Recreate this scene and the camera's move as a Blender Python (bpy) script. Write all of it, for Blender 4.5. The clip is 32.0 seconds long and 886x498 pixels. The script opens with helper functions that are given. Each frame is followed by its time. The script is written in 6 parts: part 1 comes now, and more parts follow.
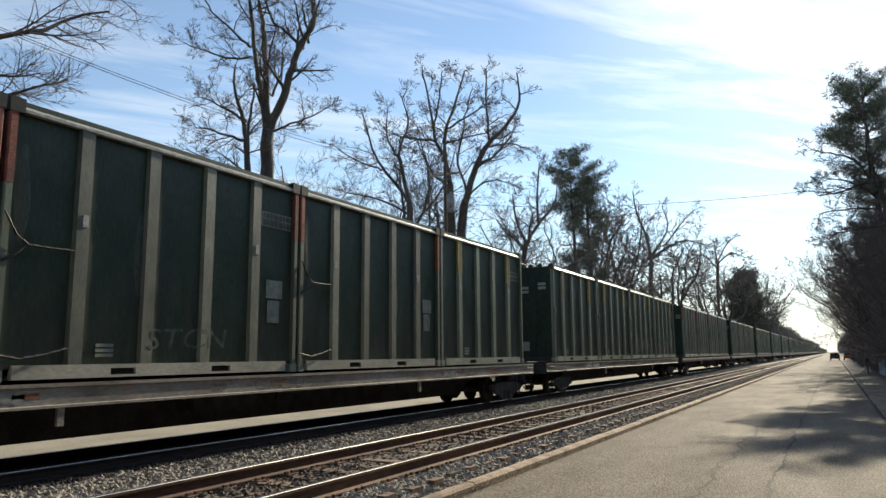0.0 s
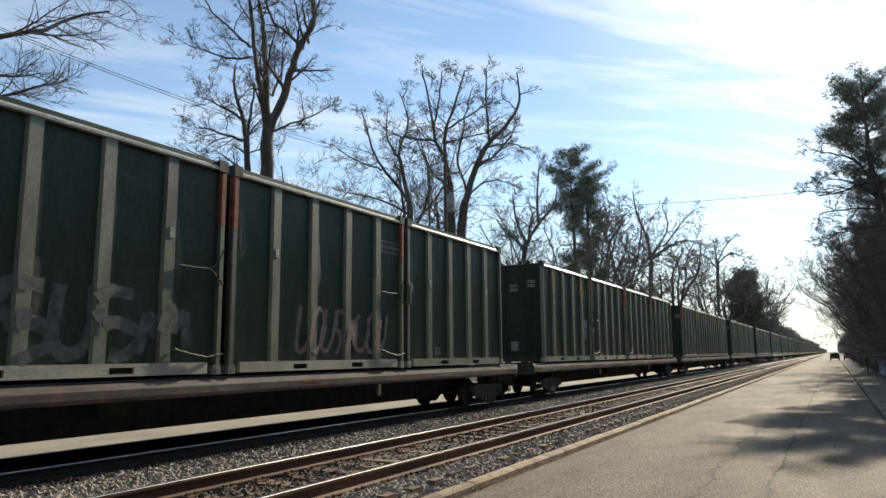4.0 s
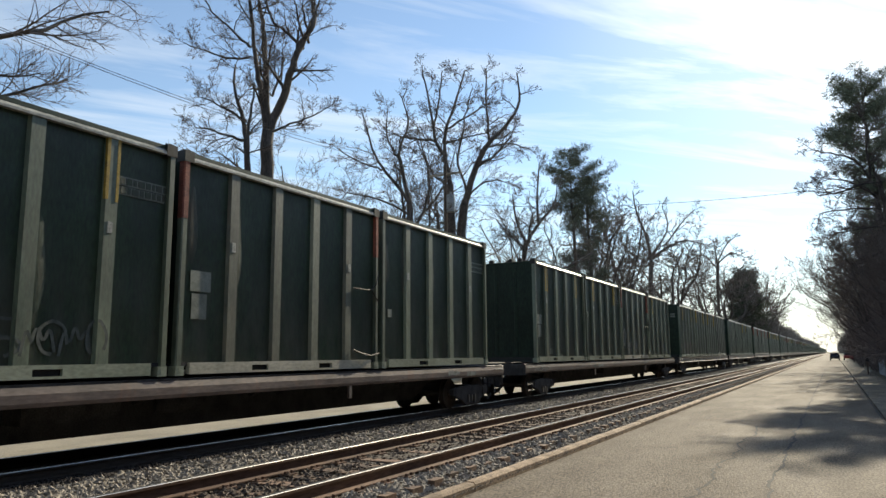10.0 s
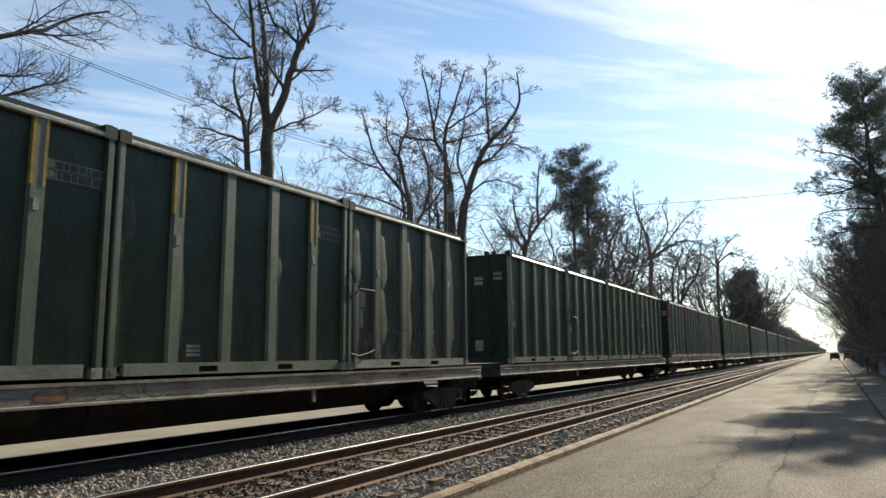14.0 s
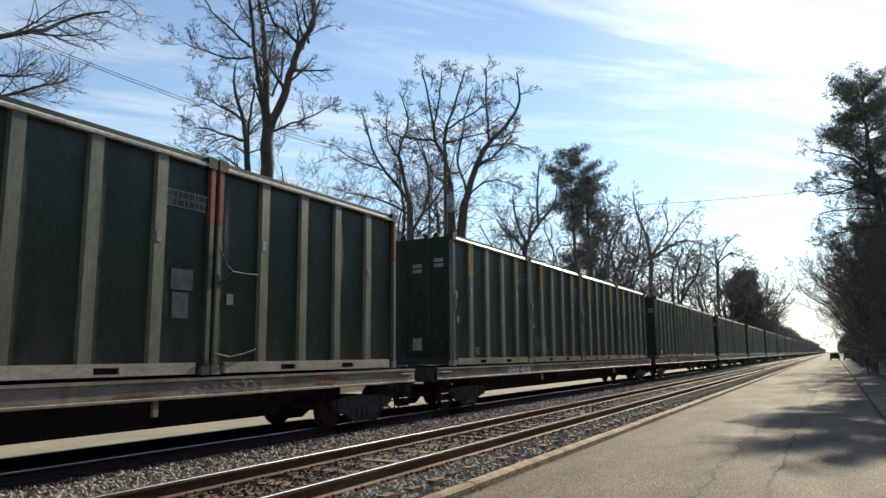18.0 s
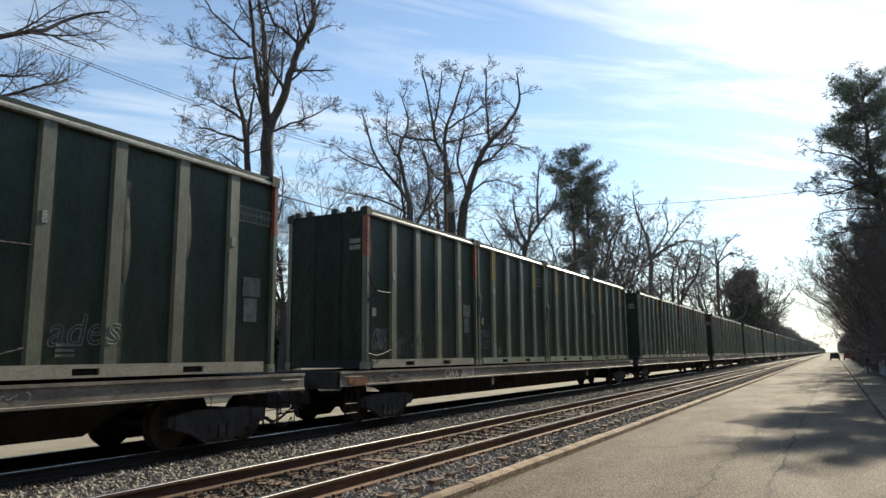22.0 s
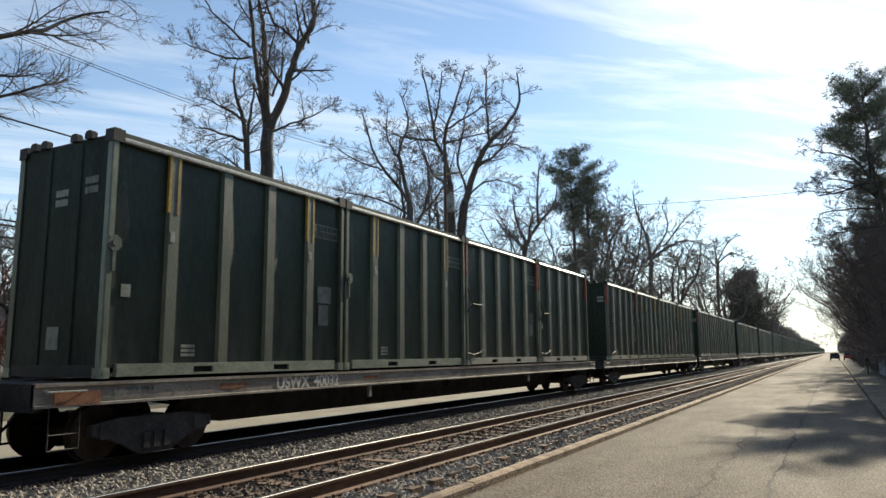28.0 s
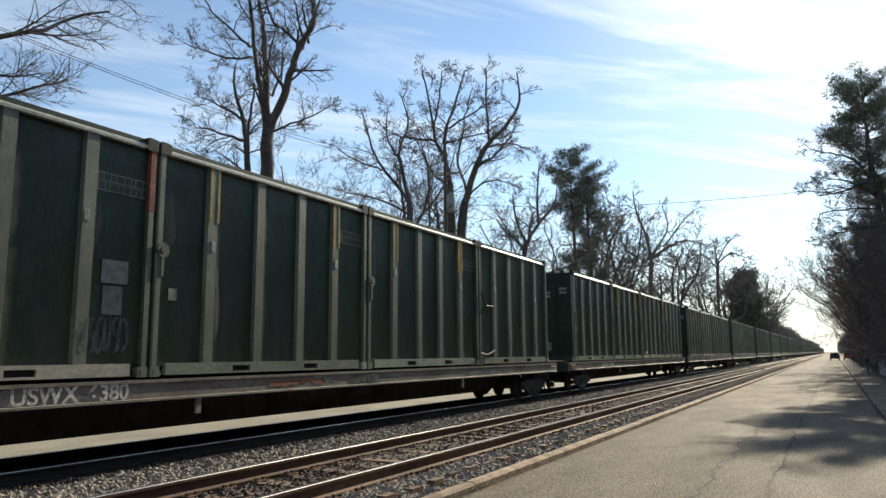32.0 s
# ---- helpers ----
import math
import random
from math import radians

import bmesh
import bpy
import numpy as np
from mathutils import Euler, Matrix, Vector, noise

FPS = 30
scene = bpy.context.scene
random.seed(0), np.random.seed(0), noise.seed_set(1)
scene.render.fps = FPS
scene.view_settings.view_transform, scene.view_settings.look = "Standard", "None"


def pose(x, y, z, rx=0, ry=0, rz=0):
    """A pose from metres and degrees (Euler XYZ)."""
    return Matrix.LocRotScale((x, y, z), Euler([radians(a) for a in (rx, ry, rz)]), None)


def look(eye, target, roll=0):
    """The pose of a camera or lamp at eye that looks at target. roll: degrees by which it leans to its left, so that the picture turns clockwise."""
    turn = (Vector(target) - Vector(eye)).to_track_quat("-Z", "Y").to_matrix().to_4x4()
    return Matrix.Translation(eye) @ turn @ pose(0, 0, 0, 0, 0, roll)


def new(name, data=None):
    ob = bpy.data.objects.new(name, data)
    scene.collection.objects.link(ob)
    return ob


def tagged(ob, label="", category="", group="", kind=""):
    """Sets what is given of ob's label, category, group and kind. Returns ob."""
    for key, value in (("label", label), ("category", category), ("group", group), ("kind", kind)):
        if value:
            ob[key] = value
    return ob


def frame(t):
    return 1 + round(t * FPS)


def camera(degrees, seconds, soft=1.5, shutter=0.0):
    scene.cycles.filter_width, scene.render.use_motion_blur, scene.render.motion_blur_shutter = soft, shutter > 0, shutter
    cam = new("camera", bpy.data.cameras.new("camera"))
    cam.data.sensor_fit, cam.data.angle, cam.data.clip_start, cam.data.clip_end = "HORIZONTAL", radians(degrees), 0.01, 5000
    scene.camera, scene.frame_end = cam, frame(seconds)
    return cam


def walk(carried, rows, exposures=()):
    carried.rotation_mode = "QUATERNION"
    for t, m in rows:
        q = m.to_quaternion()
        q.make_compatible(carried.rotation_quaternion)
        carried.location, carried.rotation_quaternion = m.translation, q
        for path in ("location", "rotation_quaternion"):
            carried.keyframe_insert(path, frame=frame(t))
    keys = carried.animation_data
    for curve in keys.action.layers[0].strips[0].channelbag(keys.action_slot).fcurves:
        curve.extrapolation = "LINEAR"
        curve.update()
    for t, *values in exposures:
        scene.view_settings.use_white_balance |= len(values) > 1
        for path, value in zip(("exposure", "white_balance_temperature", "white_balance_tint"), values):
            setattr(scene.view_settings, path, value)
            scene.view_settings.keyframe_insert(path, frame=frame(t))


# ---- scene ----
# ---------------------------------------------------------------- camera
# World: +Y runs along the track away from the camera, +X to the right, road surface at z = 0.
EYE = (0.0, 0.0, 1.75)
YAW, PITCH, ROLL, FOV = -28.524, 8.486, -0.476, 63.96
_d = (math.sin(radians(YAW)) * math.cos(radians(PITCH)), math.cos(radians(YAW)) * math.cos(radians(PITCH)), math.sin(radians(PITCH)))
_view = look(EYE, tuple(e + 10 * c for e, c in zip(EYE, _d)), ROLL)
cam = camera(FOV, 32.0, soft=1.5)
walk(cam, [(0.0, _view), (32.0, _view)], exposures=[(0.0, 0.56, 7050, 4), (32.0, 0.56, 7050, 4)])

# ---------------------------------------------------------------- sky and sun
SUN_AZ, SUN_EL = radians(4.5), radians(27.5)       # azimuth from +Y, positive to the right
SUN_DIR = Vector((math.sin(SUN_AZ) * math.cos(SUN_EL), math.cos(SUN_AZ) * math.cos(SUN_EL), math.sin(SUN_EL)))


def build_sky():
    world = bpy.data.worlds.new("winter_sky")
    scene.world = world
    world.use_nodes = True
    nt = world.node_tree
    nt.nodes.clear()
    N, Lk = nt.nodes.new, nt.links.new
    out, bg, sky = N("ShaderNodeOutputWorld"), N("ShaderNodeBackground"), N("ShaderNodeTexSky")
    sky.sky_type, sky.sun_disc = "NISHITA", False
    sky.sun_elevation, sky.sun_rotation = SUN_EL, SUN_AZ
    sky.air_density, sky.dust_density, sky.ozone_density = 1.0, 0.02, 1.6
    co = N("ShaderNodeTexCoord")
    # thin streaks of high cloud: noise on the plane of a cloud layer
    sep = N("ShaderNodeSeparateXYZ")
    Lk(co.outputs["Generated"], sep.inputs[0])
    zz = N("ShaderNodeMath"); zz.operation = "MAXIMUM"; zz.inputs[1].default_value = 0.04
    Lk(sep.outputs[2], zz.inputs[0])
    dx = N("ShaderNodeMath"); dx.operation = "DIVIDE"; Lk(sep.outputs[0], dx.inputs[0]); Lk(zz.outputs[0], dx.inputs[1])
    dy = N("ShaderNodeMath"); dy.operation = "DIVIDE"; Lk(sep.outputs[1], dy.inputs[0]); Lk(zz.outputs[0], dy.inputs[1])
    cmb = N("ShaderNodeCombineXYZ"); Lk(dx.outputs[0], cmb.inputs[0]); Lk(dy.outputs[0], cmb.inputs[1])
    mp = N("ShaderNodeMapping"); mp.inputs["Scale"].default_value = (0.35, 1.5, 1.0)
    mp.inputs["Location"].default_value = (0.35, 0.1, 0)
    vr = N("ShaderNodeVectorRotate"); vr.rotation_type = "Z_AXIS"; vr.inputs["Angle"].default_value = radians(-50)
    Lk(cmb.outputs[0], vr.inputs["Vector"]); Lk(vr.outputs[0], mp.inputs[0])
    n1 = N("ShaderNodeTexNoise"); n1.inputs["Scale"].default_value = 1.3; n1.inputs["Detail"].default_value = 6; n1.inputs["Roughness"].default_value = 0.62; n1.inputs["Distortion"].default_value = 0.5
    Lk(mp.outputs[0], n1.inputs["Vector"])
    rp = N("ShaderNodeMapRange"); rp.inputs["From Min"].default_value = 0.46; rp.inputs["From Max"].default_value = 0.74
    Lk(n1.outputs["Fac"], rp.inputs["Value"])
    # haze round the sun
    dot = N("ShaderNodeVectorMath"); dot.operation = "DOT_PRODUCT"; dot.inputs[1].default_value = SUN_DIR
    Lk(co.outputs["Generated"], dot.inputs[0])
    glow = N("ShaderNodeMapRange"); glow.inputs["From Min"].default_value = 0.90; glow.inputs["From Max"].default_value = 0.995
    glow.interpolation_type = "SMOOTHSTEP"
    Lk(dot.outputs["Value"], glow.inputs["Value"])
    cl = N("ShaderNodeMath"); cl.operation = "MULTIPLY_ADD"; cl.inputs[1].default_value = 0.6
    Lk(rp.outputs[0], cl.inputs[0])
    g2 = N("ShaderNodeMath"); g2.operation = "MULTIPLY"; g2.inputs[1].default_value = 0.16
    Lk(glow.outputs[0], g2.inputs[0]); Lk(g2.outputs[0], cl.inputs[2])
    veil = N("ShaderNodeMath"); veil.operation = "ADD"; veil.inputs[1].default_value = 0.01
    Lk(cl.outputs[0], veil.inputs[0])
    clp = N("ShaderNodeClamp"); Lk(veil.outputs[0], clp.inputs[0])
    low = N("ShaderNodeMapRange"); low.inputs["From Min"].default_value, low.inputs["From Max"].default_value = 0.0, 0.16
    low.inputs["To Min"].default_value, low.inputs["To Max"].default_value = 0.75, 0.0
    Lk(sep.outputs[2], low.inputs["Value"])
    haze = N("ShaderNodeMath"); haze.operation = "MAXIMUM"; Lk(clp.outputs[0], haze.inputs[0]); Lk(low.outputs[0], haze.inputs[1])
    cloud = N("ShaderNodeMixRGB")
    lit = N("ShaderNodeMixRGB"); lit.inputs[1].default_value = (5.7, 6.0, 6.7, 1); lit.inputs[2].default_value = (9.5, 9.6, 9.6, 1)
    Lk(glow.outputs[0], lit.inputs[0])
    tint = N("ShaderNodeMixRGB"); tint.blend_type = "MULTIPLY"; tint.inputs[0].default_value = 1.0; tint.inputs[2].default_value = (0.92, 0.905, 0.95, 1)
    Lk(sky.outputs[0], tint.inputs[1])
    Lk(haze.outputs[0], cloud.inputs[0]); Lk(tint.outputs[0], cloud.inputs[1]); Lk(lit.outputs[0], cloud.inputs[2])
    bg.inputs["Strength"].default_value = 0.132
    Lk(cloud.outputs[0], bg.inputs[0]); Lk(bg.outputs[0], out.inputs[0])
    lamp = bpy.data.lights.new("sun", "SUN")
    lamp.energy, lamp.angle, lamp.color = 4.4, radians(0.6), (1.0, 0.90, 0.76)
    sun = new("sun", lamp)
    sun.matrix_world = look((0, 0, 60), Vector((0, 0, 60)) - SUN_DIR)


build_sky()

# ---------------------------------------------------------------- materials


def material(name, a, b=None, rough=0.8, metal=0.0, scale=3.0, fine=40.0, bump=0.25, grit=0.35, vary=0.12, spec=0.5, stretch=(1, 1, 1), low=0.4, high=0.65, bump_dist=0.01):
    """Two colours mixed by broad patches, broken up by fine grit, varied a little from piece to piece."""
    b = b or tuple(c * 0.6 for c in a)
    m = bpy.data.materials.new(name)
    m.use_nodes = True
    nt = m.node_tree
    N, Lk = nt.nodes.new, nt.links.new
    bs = nt.nodes["Principled BSDF"]
    bs.inputs["Roughness"].default_value, bs.inputs["Metallic"].default_value = rough, metal
    bs.inputs["Specular IOR Level"].default_value = spec
    co, oi = N("ShaderNodeTexCoord"), N("ShaderNodeObjectInfo")
    off = N("ShaderNodeVectorMath"); off.operation = "SCALE"; off.inputs[0].default_value = (37.0, 53.0, 71.0)
    Lk(oi.outputs["Random"], off.inputs["Scale"])
    add = N("ShaderNodeVectorMath"); add.operation = "ADD"
    Lk(co.outputs["Object"], add.inputs[0]); Lk(off.outputs[0], add.inputs[1])
    mp = N("ShaderNodeMapping"); mp.inputs["Scale"].default_value = stretch
    Lk(add.outputs[0], mp.inputs[0])
    n1 = N("ShaderNodeTexNoise"); n1.inputs["Scale"].default_value = scale; n1.inputs["Detail"].default_value = 5; n1.inputs["Roughness"].default_value = 0.6
    Lk(mp.outputs[0], n1.inputs["Vector"])
    r1 = N("ShaderNodeMapRange"); r1.inputs["From Min"].default_value = low; r1.inputs["From Max"].default_value = high
    Lk(n1.outputs["Fac"], r1.inputs["Value"])
    n2 = N("ShaderNodeTexNoise"); n2.inputs["Scale"].default_value = fine; n2.inputs["Detail"].default_value = 3
    Lk(mp.outputs[0], n2.inputs["Vector"])
    mix = N("ShaderNodeMixRGB"); mix.inputs[1].default_value = (*a, 1); mix.inputs[2].default_value = (*b, 1)
    Lk(r1.outputs[0], mix.inputs[0])
    r2 = N("ShaderNodeMapRange"); r2.inputs["From Min"].default_value = 0.3; r2.inputs["From Max"].default_value = 0.7
    r2.inputs["To Min"].default_value, r2.inputs["To Max"].default_value = 1 - grit, 1 + grit
    Lk(n2.outputs["Fac"], r2.inputs["Value"])
    r3 = N("ShaderNodeMapRange"); r3.inputs["To Min"].default_value, r3.inputs["To Max"].default_value = 1 - vary, 1 + vary
    Lk(oi.outputs["Random"], r3.inputs["Value"])
    mm = N("ShaderNodeMath"); mm.operation = "MULTIPLY"; Lk(r2.outputs[0], mm.inputs[0]); Lk(r3.outputs[0], mm.inputs[1])
    sc = N("ShaderNodeVectorMath"); sc.operation = "SCALE"; Lk(mix.outputs[0], sc.inputs[0]); Lk(mm.outputs[0], sc.inputs["Scale"])
    Lk(sc.outputs[0], bs.inputs["Base Color"])
    if bump:
        bp = N("ShaderNodeBump"); bp.inputs["Strength"].default_value = bump; bp.inputs["Distance"].default_value = bump_dist
        Lk(n2.outputs["Fac"], bp.inputs["Height"]); Lk(bp.outputs[0], bs.inputs["Normal"])
    rr = N("ShaderNodeMapRange"); rr.inputs["To Min"].default_value, rr.inputs["To Max"].default_value = max(0.05, rough - 0.12), min(1, rough + 0.12)
    Lk(n1.outputs["Fac"], rr.inputs["Value"]); Lk(rr.outputs[0], bs.inputs["Roughness"])
    return m


M = dict(
    panel=material("container_green", (0.018, 0.041, 0.0175), (0.0095, 0.023, 0.0098), rough=0.48, spec=0.65, scale=1.1, fine=22, stretch=(1, 1, 0.35), bump=0.1, grit=0.45),
    # the container green again, darkened to paint shade onto the end walls
    endgreen=material("shaded_end_green", (0.012, 0.027, 0.0155), (0.0062, 0.015, 0.0088), rough=0.6, spec=0.3, scale=1.4, fine=20, stretch=(1, 1, 0.3), bump=0.1, grit=0.5),
    rib=material("faded_green_rib", (0.125, 0.158, 0.11), (0.064, 0.09, 0.061), spec=1.0, rough=0.46, scale=2.2, fine=30, stretch=(1, 1, 0.3), bump=0.08, grit=0.22, vary=0.28),
    rib_tan=material("faded_tan_rib", (0.175, 0.19, 0.14), (0.09, 0.106, 0.077), spec=1.0, rough=0.46, scale=2.2, fine=30, stretch=(1, 1, 0.3), bump=0.08, grit=0.22, vary=0.28),
    rail_tan=material("rail_tan_grey", (0.46, 0.44, 0.36), (0.3, 0.295, 0.235), bump=0.1, grit=0.18, rough=0.55, scale=2.0, fine=26, stretch=(1, 0.4, 1), vary=0.15),
    worn=material("worn_green_sheet", (0.052, 0.072, 0.050), (0.026, 0.042, 0.029), rough=0.5, scale=2.6, fine=24, stretch=(1, 1, 0.4), grit=0.3, vary=0.3),
    chain=material("chain_steel", (0.045, 0.042, 0.038), (0.025, 0.022, 0.02), rough=0.7, metal=0.2, bump=0),
    spray_white=material("white_spray", (0.27, 0.285, 0.265), (0.14, 0.155, 0.14), rough=0.6, scale=7, bump=0, grit=0.15),
    spray_grey=material("grey_spray", (0.14, 0.155, 0.14), (0.06, 0.075, 0.065), rough=0.6, scale=5, bump=0, grit=0.15),
    rustpatch=material("orange_rust", (0.30, 0.13, 0.065), (0.17, 0.075, 0.045), rough=0.8, scale=7, bump=0),
    spray_dim=material("thin_grey_spray", (0.075, 0.085, 0.08), (0.045, 0.055, 0.05), rough=0.6, scale=5, bump=0, grit=0.15),
    dark_red=material("dark_red_spray", (0.10, 0.03, 0.032), (0.06, 0.022, 0.024), rough=0.6, scale=5, bump=0, grit=0.15),
    spray_pink=material("pink_spray", (0.32, 0.235, 0.22), (0.16, 0.13, 0.12), rough=0.6, scale=6, bump=0, grit=0.12),
    rail=material("rail_green_grey", (0.29, 0.32, 0.245), (0.18, 0.21, 0.155), bump=0.1, grit=0.2, rough=0.5, scale=2.0, fine=26, stretch=(1, 0.4, 1), vary=0.25),
    toprail=material("top_rail_paint", (0.50, 0.49, 0.44), (0.30, 0.31, 0.27), rough=0.35, scale=3.0, fine=26, stretch=(1, 0.4, 1), metal=0.2),
    casting=material("dark_casting", (0.024, 0.027, 0.025), (0.014, 0.014, 0.013), rough=0.6, vary=0.3),
    lid=material("lid_green", (0.03, 0.06, 0.04), (0.02, 0.035, 0.025), rough=0.45),
    orange=material("orange_paint", (0.30, 0.09, 0.055), (0.17, 0.06, 0.045), rough=0.65, scale=4, vary=0.25),
    yellow=material("yellow_paint", (0.50, 0.33, 0.05), (0.32, 0.22, 0.05), rough=0.6, scale=4, vary=0.15),
    plate=material("pale_placard", (0.24, 0.26, 0.225), (0.15, 0.17, 0.145), bump=0, grit=0.12, rough=0.5, scale=6, vary=0.3),
    mark=material("white_marking", (0.40, 0.41, 0.37), (0.26, 0.27, 0.25), rough=0.6, scale=9, vary=0.2),
    stencil=material("white_stencil", (0.74, 0.72, 0.66), (0.5, 0.46, 0.4), rough=0.6, scale=9, vary=0.1),
    pocket=material("pocket_shade", (0.012, 0.012, 0.012), rough=0.9),
    sill_a=material("flatcar_grey_brown", (0.28, 0.255, 0.215), (0.15, 0.125, 0.10), grit=0.22, rough=0.65, spec=0.8, scale=1.6, fine=18, stretch=(1, 0.5, 1.5), vary=0.15),
    sill_b=material("flatcar_dark_brown", (0.19, 0.145, 0.125), (0.10, 0.078, 0.07), grit=0.22, rough=0.6, spec=0.8, scale=1.6, fine=18, stretch=(1, 0.4, 1.5), vary=0.15),
    under=material("grimy_steel", (0.06, 0.057, 0.057), (0.035, 0.034, 0.034), rough=0.85, spec=0.3),
    wheel=material("wheel_steel", (0.06, 0.045, 0.035), (0.035, 0.028, 0.022), rough=0.7, metal=0.3),
    hose=material("rubber_hose", (0.02, 0.02, 0.02), rough=0.7),
    railsteel=material("rail_brown_steel", (0.15, 0.085, 0.055), (0.095, 0.055, 0.038), rough=0.8, metal=0.2, stretch=(1, 0.2, 1)),
    # rail steel darkened for grime and, in its colour, the train's shade
    darkrail=material("grimy_shaded_rail_steel", (0.035, 0.026, 0.02), (0.022, 0.017, 0.014), rough=0.8, stretch=(1, 0.2, 1)),
    railhead=material("polished_rail_head", (0.55, 0.53, 0.50), (0.45, 0.42, 0.38), rough=0.3, metal=1.0, bump=0.02, stretch=(1, 0.1, 1), grit=0.1),
    tie=material("weathered_tie", (0.17, 0.105, 0.07), (0.085, 0.055, 0.04), rough=0.9, scale=5, fine=40, stretch=(0.3, 1, 1), bump=0.5, vary=0.35),
    ballast=material("ballast_bed", (0.125, 0.1, 0.078), (0.06, 0.048, 0.038), rough=0.95, scale=2.0, fine=28, bump=1.0, grit=0.6, bump_dist=0.04),
    # ballast black with oil and with painted train shade
    oil_shade=material("oil_and_shade_ballast", (0.06, 0.053, 0.05), (0.035, 0.031, 0.03), spec=0.1, rough=0.95, scale=1.5, fine=28, bump=1.0, grit=0.5, bump_dist=0.04),
    stone=material("ballast_stone", (0.33, 0.29, 0.24), (0.12, 0.105, 0.085), rough=0.85, scale=25, fine=120, bump=0.3, grit=0.6),
    brownstone=material("browned_stone", (0.115, 0.085, 0.062), (0.05, 0.038, 0.03), rough=0.9, scale=25, fine=120, bump=0.3, grit=0.6),
    road=material("old_asphalt", (0.17, 0.137, 0.102), (0.095, 0.073, 0.052), rough=0.85, scale=0.8, fine=38.0, bump=1.0, grit=0.65, bump_dist=0.012, spec=0.25, stretch=(1.0, 0.35, 1.0), low=0.36, high=0.72),
    concrete=material("pale_concrete", (0.30, 0.265, 0.20), (0.22, 0.195, 0.15), rough=0.9, scale=0.7, fine=60, bump=0.2),
    kerb=material("kerb_concrete", (0.36, 0.265, 0.18), (0.19, 0.135, 0.09), rough=0.9, scale=3, fine=40, bump=0.5, grit=0.45),
    verge=material("gravelly_verge", (0.21, 0.175, 0.13), (0.10, 0.085, 0.06), rough=0.95, scale=1.2, fine=22, bump=0.8, grit=0.5, bump_dist=0.03),
    crack=material("tar_crack", (0.045, 0.04, 0.036), (0.03, 0.028, 0.025), rough=0.95),
    soil=material("winter_ground", (0.11, 0.085, 0.055), (0.075, 0.075, 0.04), rough=0.95, scale=0.4, fine=14, bump=0.6, bump_dist=0.05),
    bark=material("grey_bark", (0.1, 0.084, 0.074), (0.055, 0.047, 0.042), rough=0.95, scale=2.5, fine=16, stretch=(1, 1, 0.3), bump=0.6, vary=0.2, bump_dist=0.03),
    twig=material("bare_twigs", (0.16, 0.13, 0.115), (0.11, 0.09, 0.08), rough=0.9, bump=0, vary=0.25),
    needle=material("pine_needles", (0.14, 0.155, 0.11), (0.08, 0.095, 0.065), rough=0.8, scale=0.8, fine=5, bump=0, vary=0.2),
    cedar=material("cedar_green", (0.085, 0.1, 0.06), (0.05, 0.062, 0.038), rough=0.85, scale=0.8, fine=5, bump=0, vary=0.2),
    redleaf=material("dry_red_leaves", (0.16, 0.065, 0.045), (0.1, 0.042, 0.032), rough=0.85, scale=2, fine=8, bump=0),
    siding=material("white_siding", (0.26, 0.26, 0.25), (0.19, 0.19, 0.185), rough=0.7, scale=1.0, fine=20, bump=0.05, grit=0.1),
    trimwhite=material("white_trim", (0.36, 0.36, 0.35), (0.28, 0.28, 0.27), rough=0.6, grit=0.1),
    shingle=material("dark_shingle", (0.045, 0.042, 0.042), (0.03, 0.028, 0.028), rough=0.9, scale=3, fine=10, stretch=(1, 1, 3), grit=0.4),
    glassdark=material("window_glass", (0.014, 0.013, 0.013), (0.01, 0.009, 0.009), rough=0.25, bump=0, grit=0.05, spec=0.2),
    redbrick=material("red_brick", (0.22, 0.10, 0.075), (0.16, 0.075, 0.06), rough=0.9),
    dark=material("shaded_interior", (0.03, 0.028, 0.026), rough=0.9),
    pole=material("pole_wood", (0.11, 0.08, 0.06), (0.07, 0.052, 0.042), rough=0.95, stretch=(1, 1, 0.15), bump=0.5),
    arm=material("crossarm_wood", (0.30, 0.25, 0.20), (0.2, 0.165, 0.13), rough=0.9, stretch=(0.2, 1, 1)),
    can=material("transformer_grey", (0.28, 0.29, 0.29), (0.2, 0.21, 0.21), rough=0.45),
    wire=material("cable_black", (0.012, 0.012, 0.012), rough=0.6, bump=0),
    carpaint=material("dark_car_paint", (0.02, 0.022, 0.026), rough=0.25, bump=0, grit=0.05, spec=0.7),
    redpaint=material("red_car_paint", (0.35, 0.05, 0.04), rough=0.3, bump=0, grit=0.05),
    tyre=material("tyre", (0.02, 0.02, 0.02), rough=0.9),
    fence=material("pale_fence", (0.42, 0.44, 0.46), (0.33, 0.35, 0.37), rough=0.7),
    bush=material("bush_leaves", (0.05, 0.065, 0.03), (0.03, 0.04, 0.02), rough=0.8, scale=1, fine=6, bump=0, vary=0.2),
    # brown twigs made paler, sun glare put into their colour
    brush=material("glare_pale_brush", (0.25, 0.195, 0.175), (0.17, 0.135, 0.12), rough=0.9, bump=0, vary=0.2),
    # distant woods lightened, haze painted into their colour
    hazewood=material("far_woods", (0.24, 0.22, 0.2), (0.17, 0.16, 0.145), rough=0.95, scale=0.05, fine=0.6, bump=0),
)



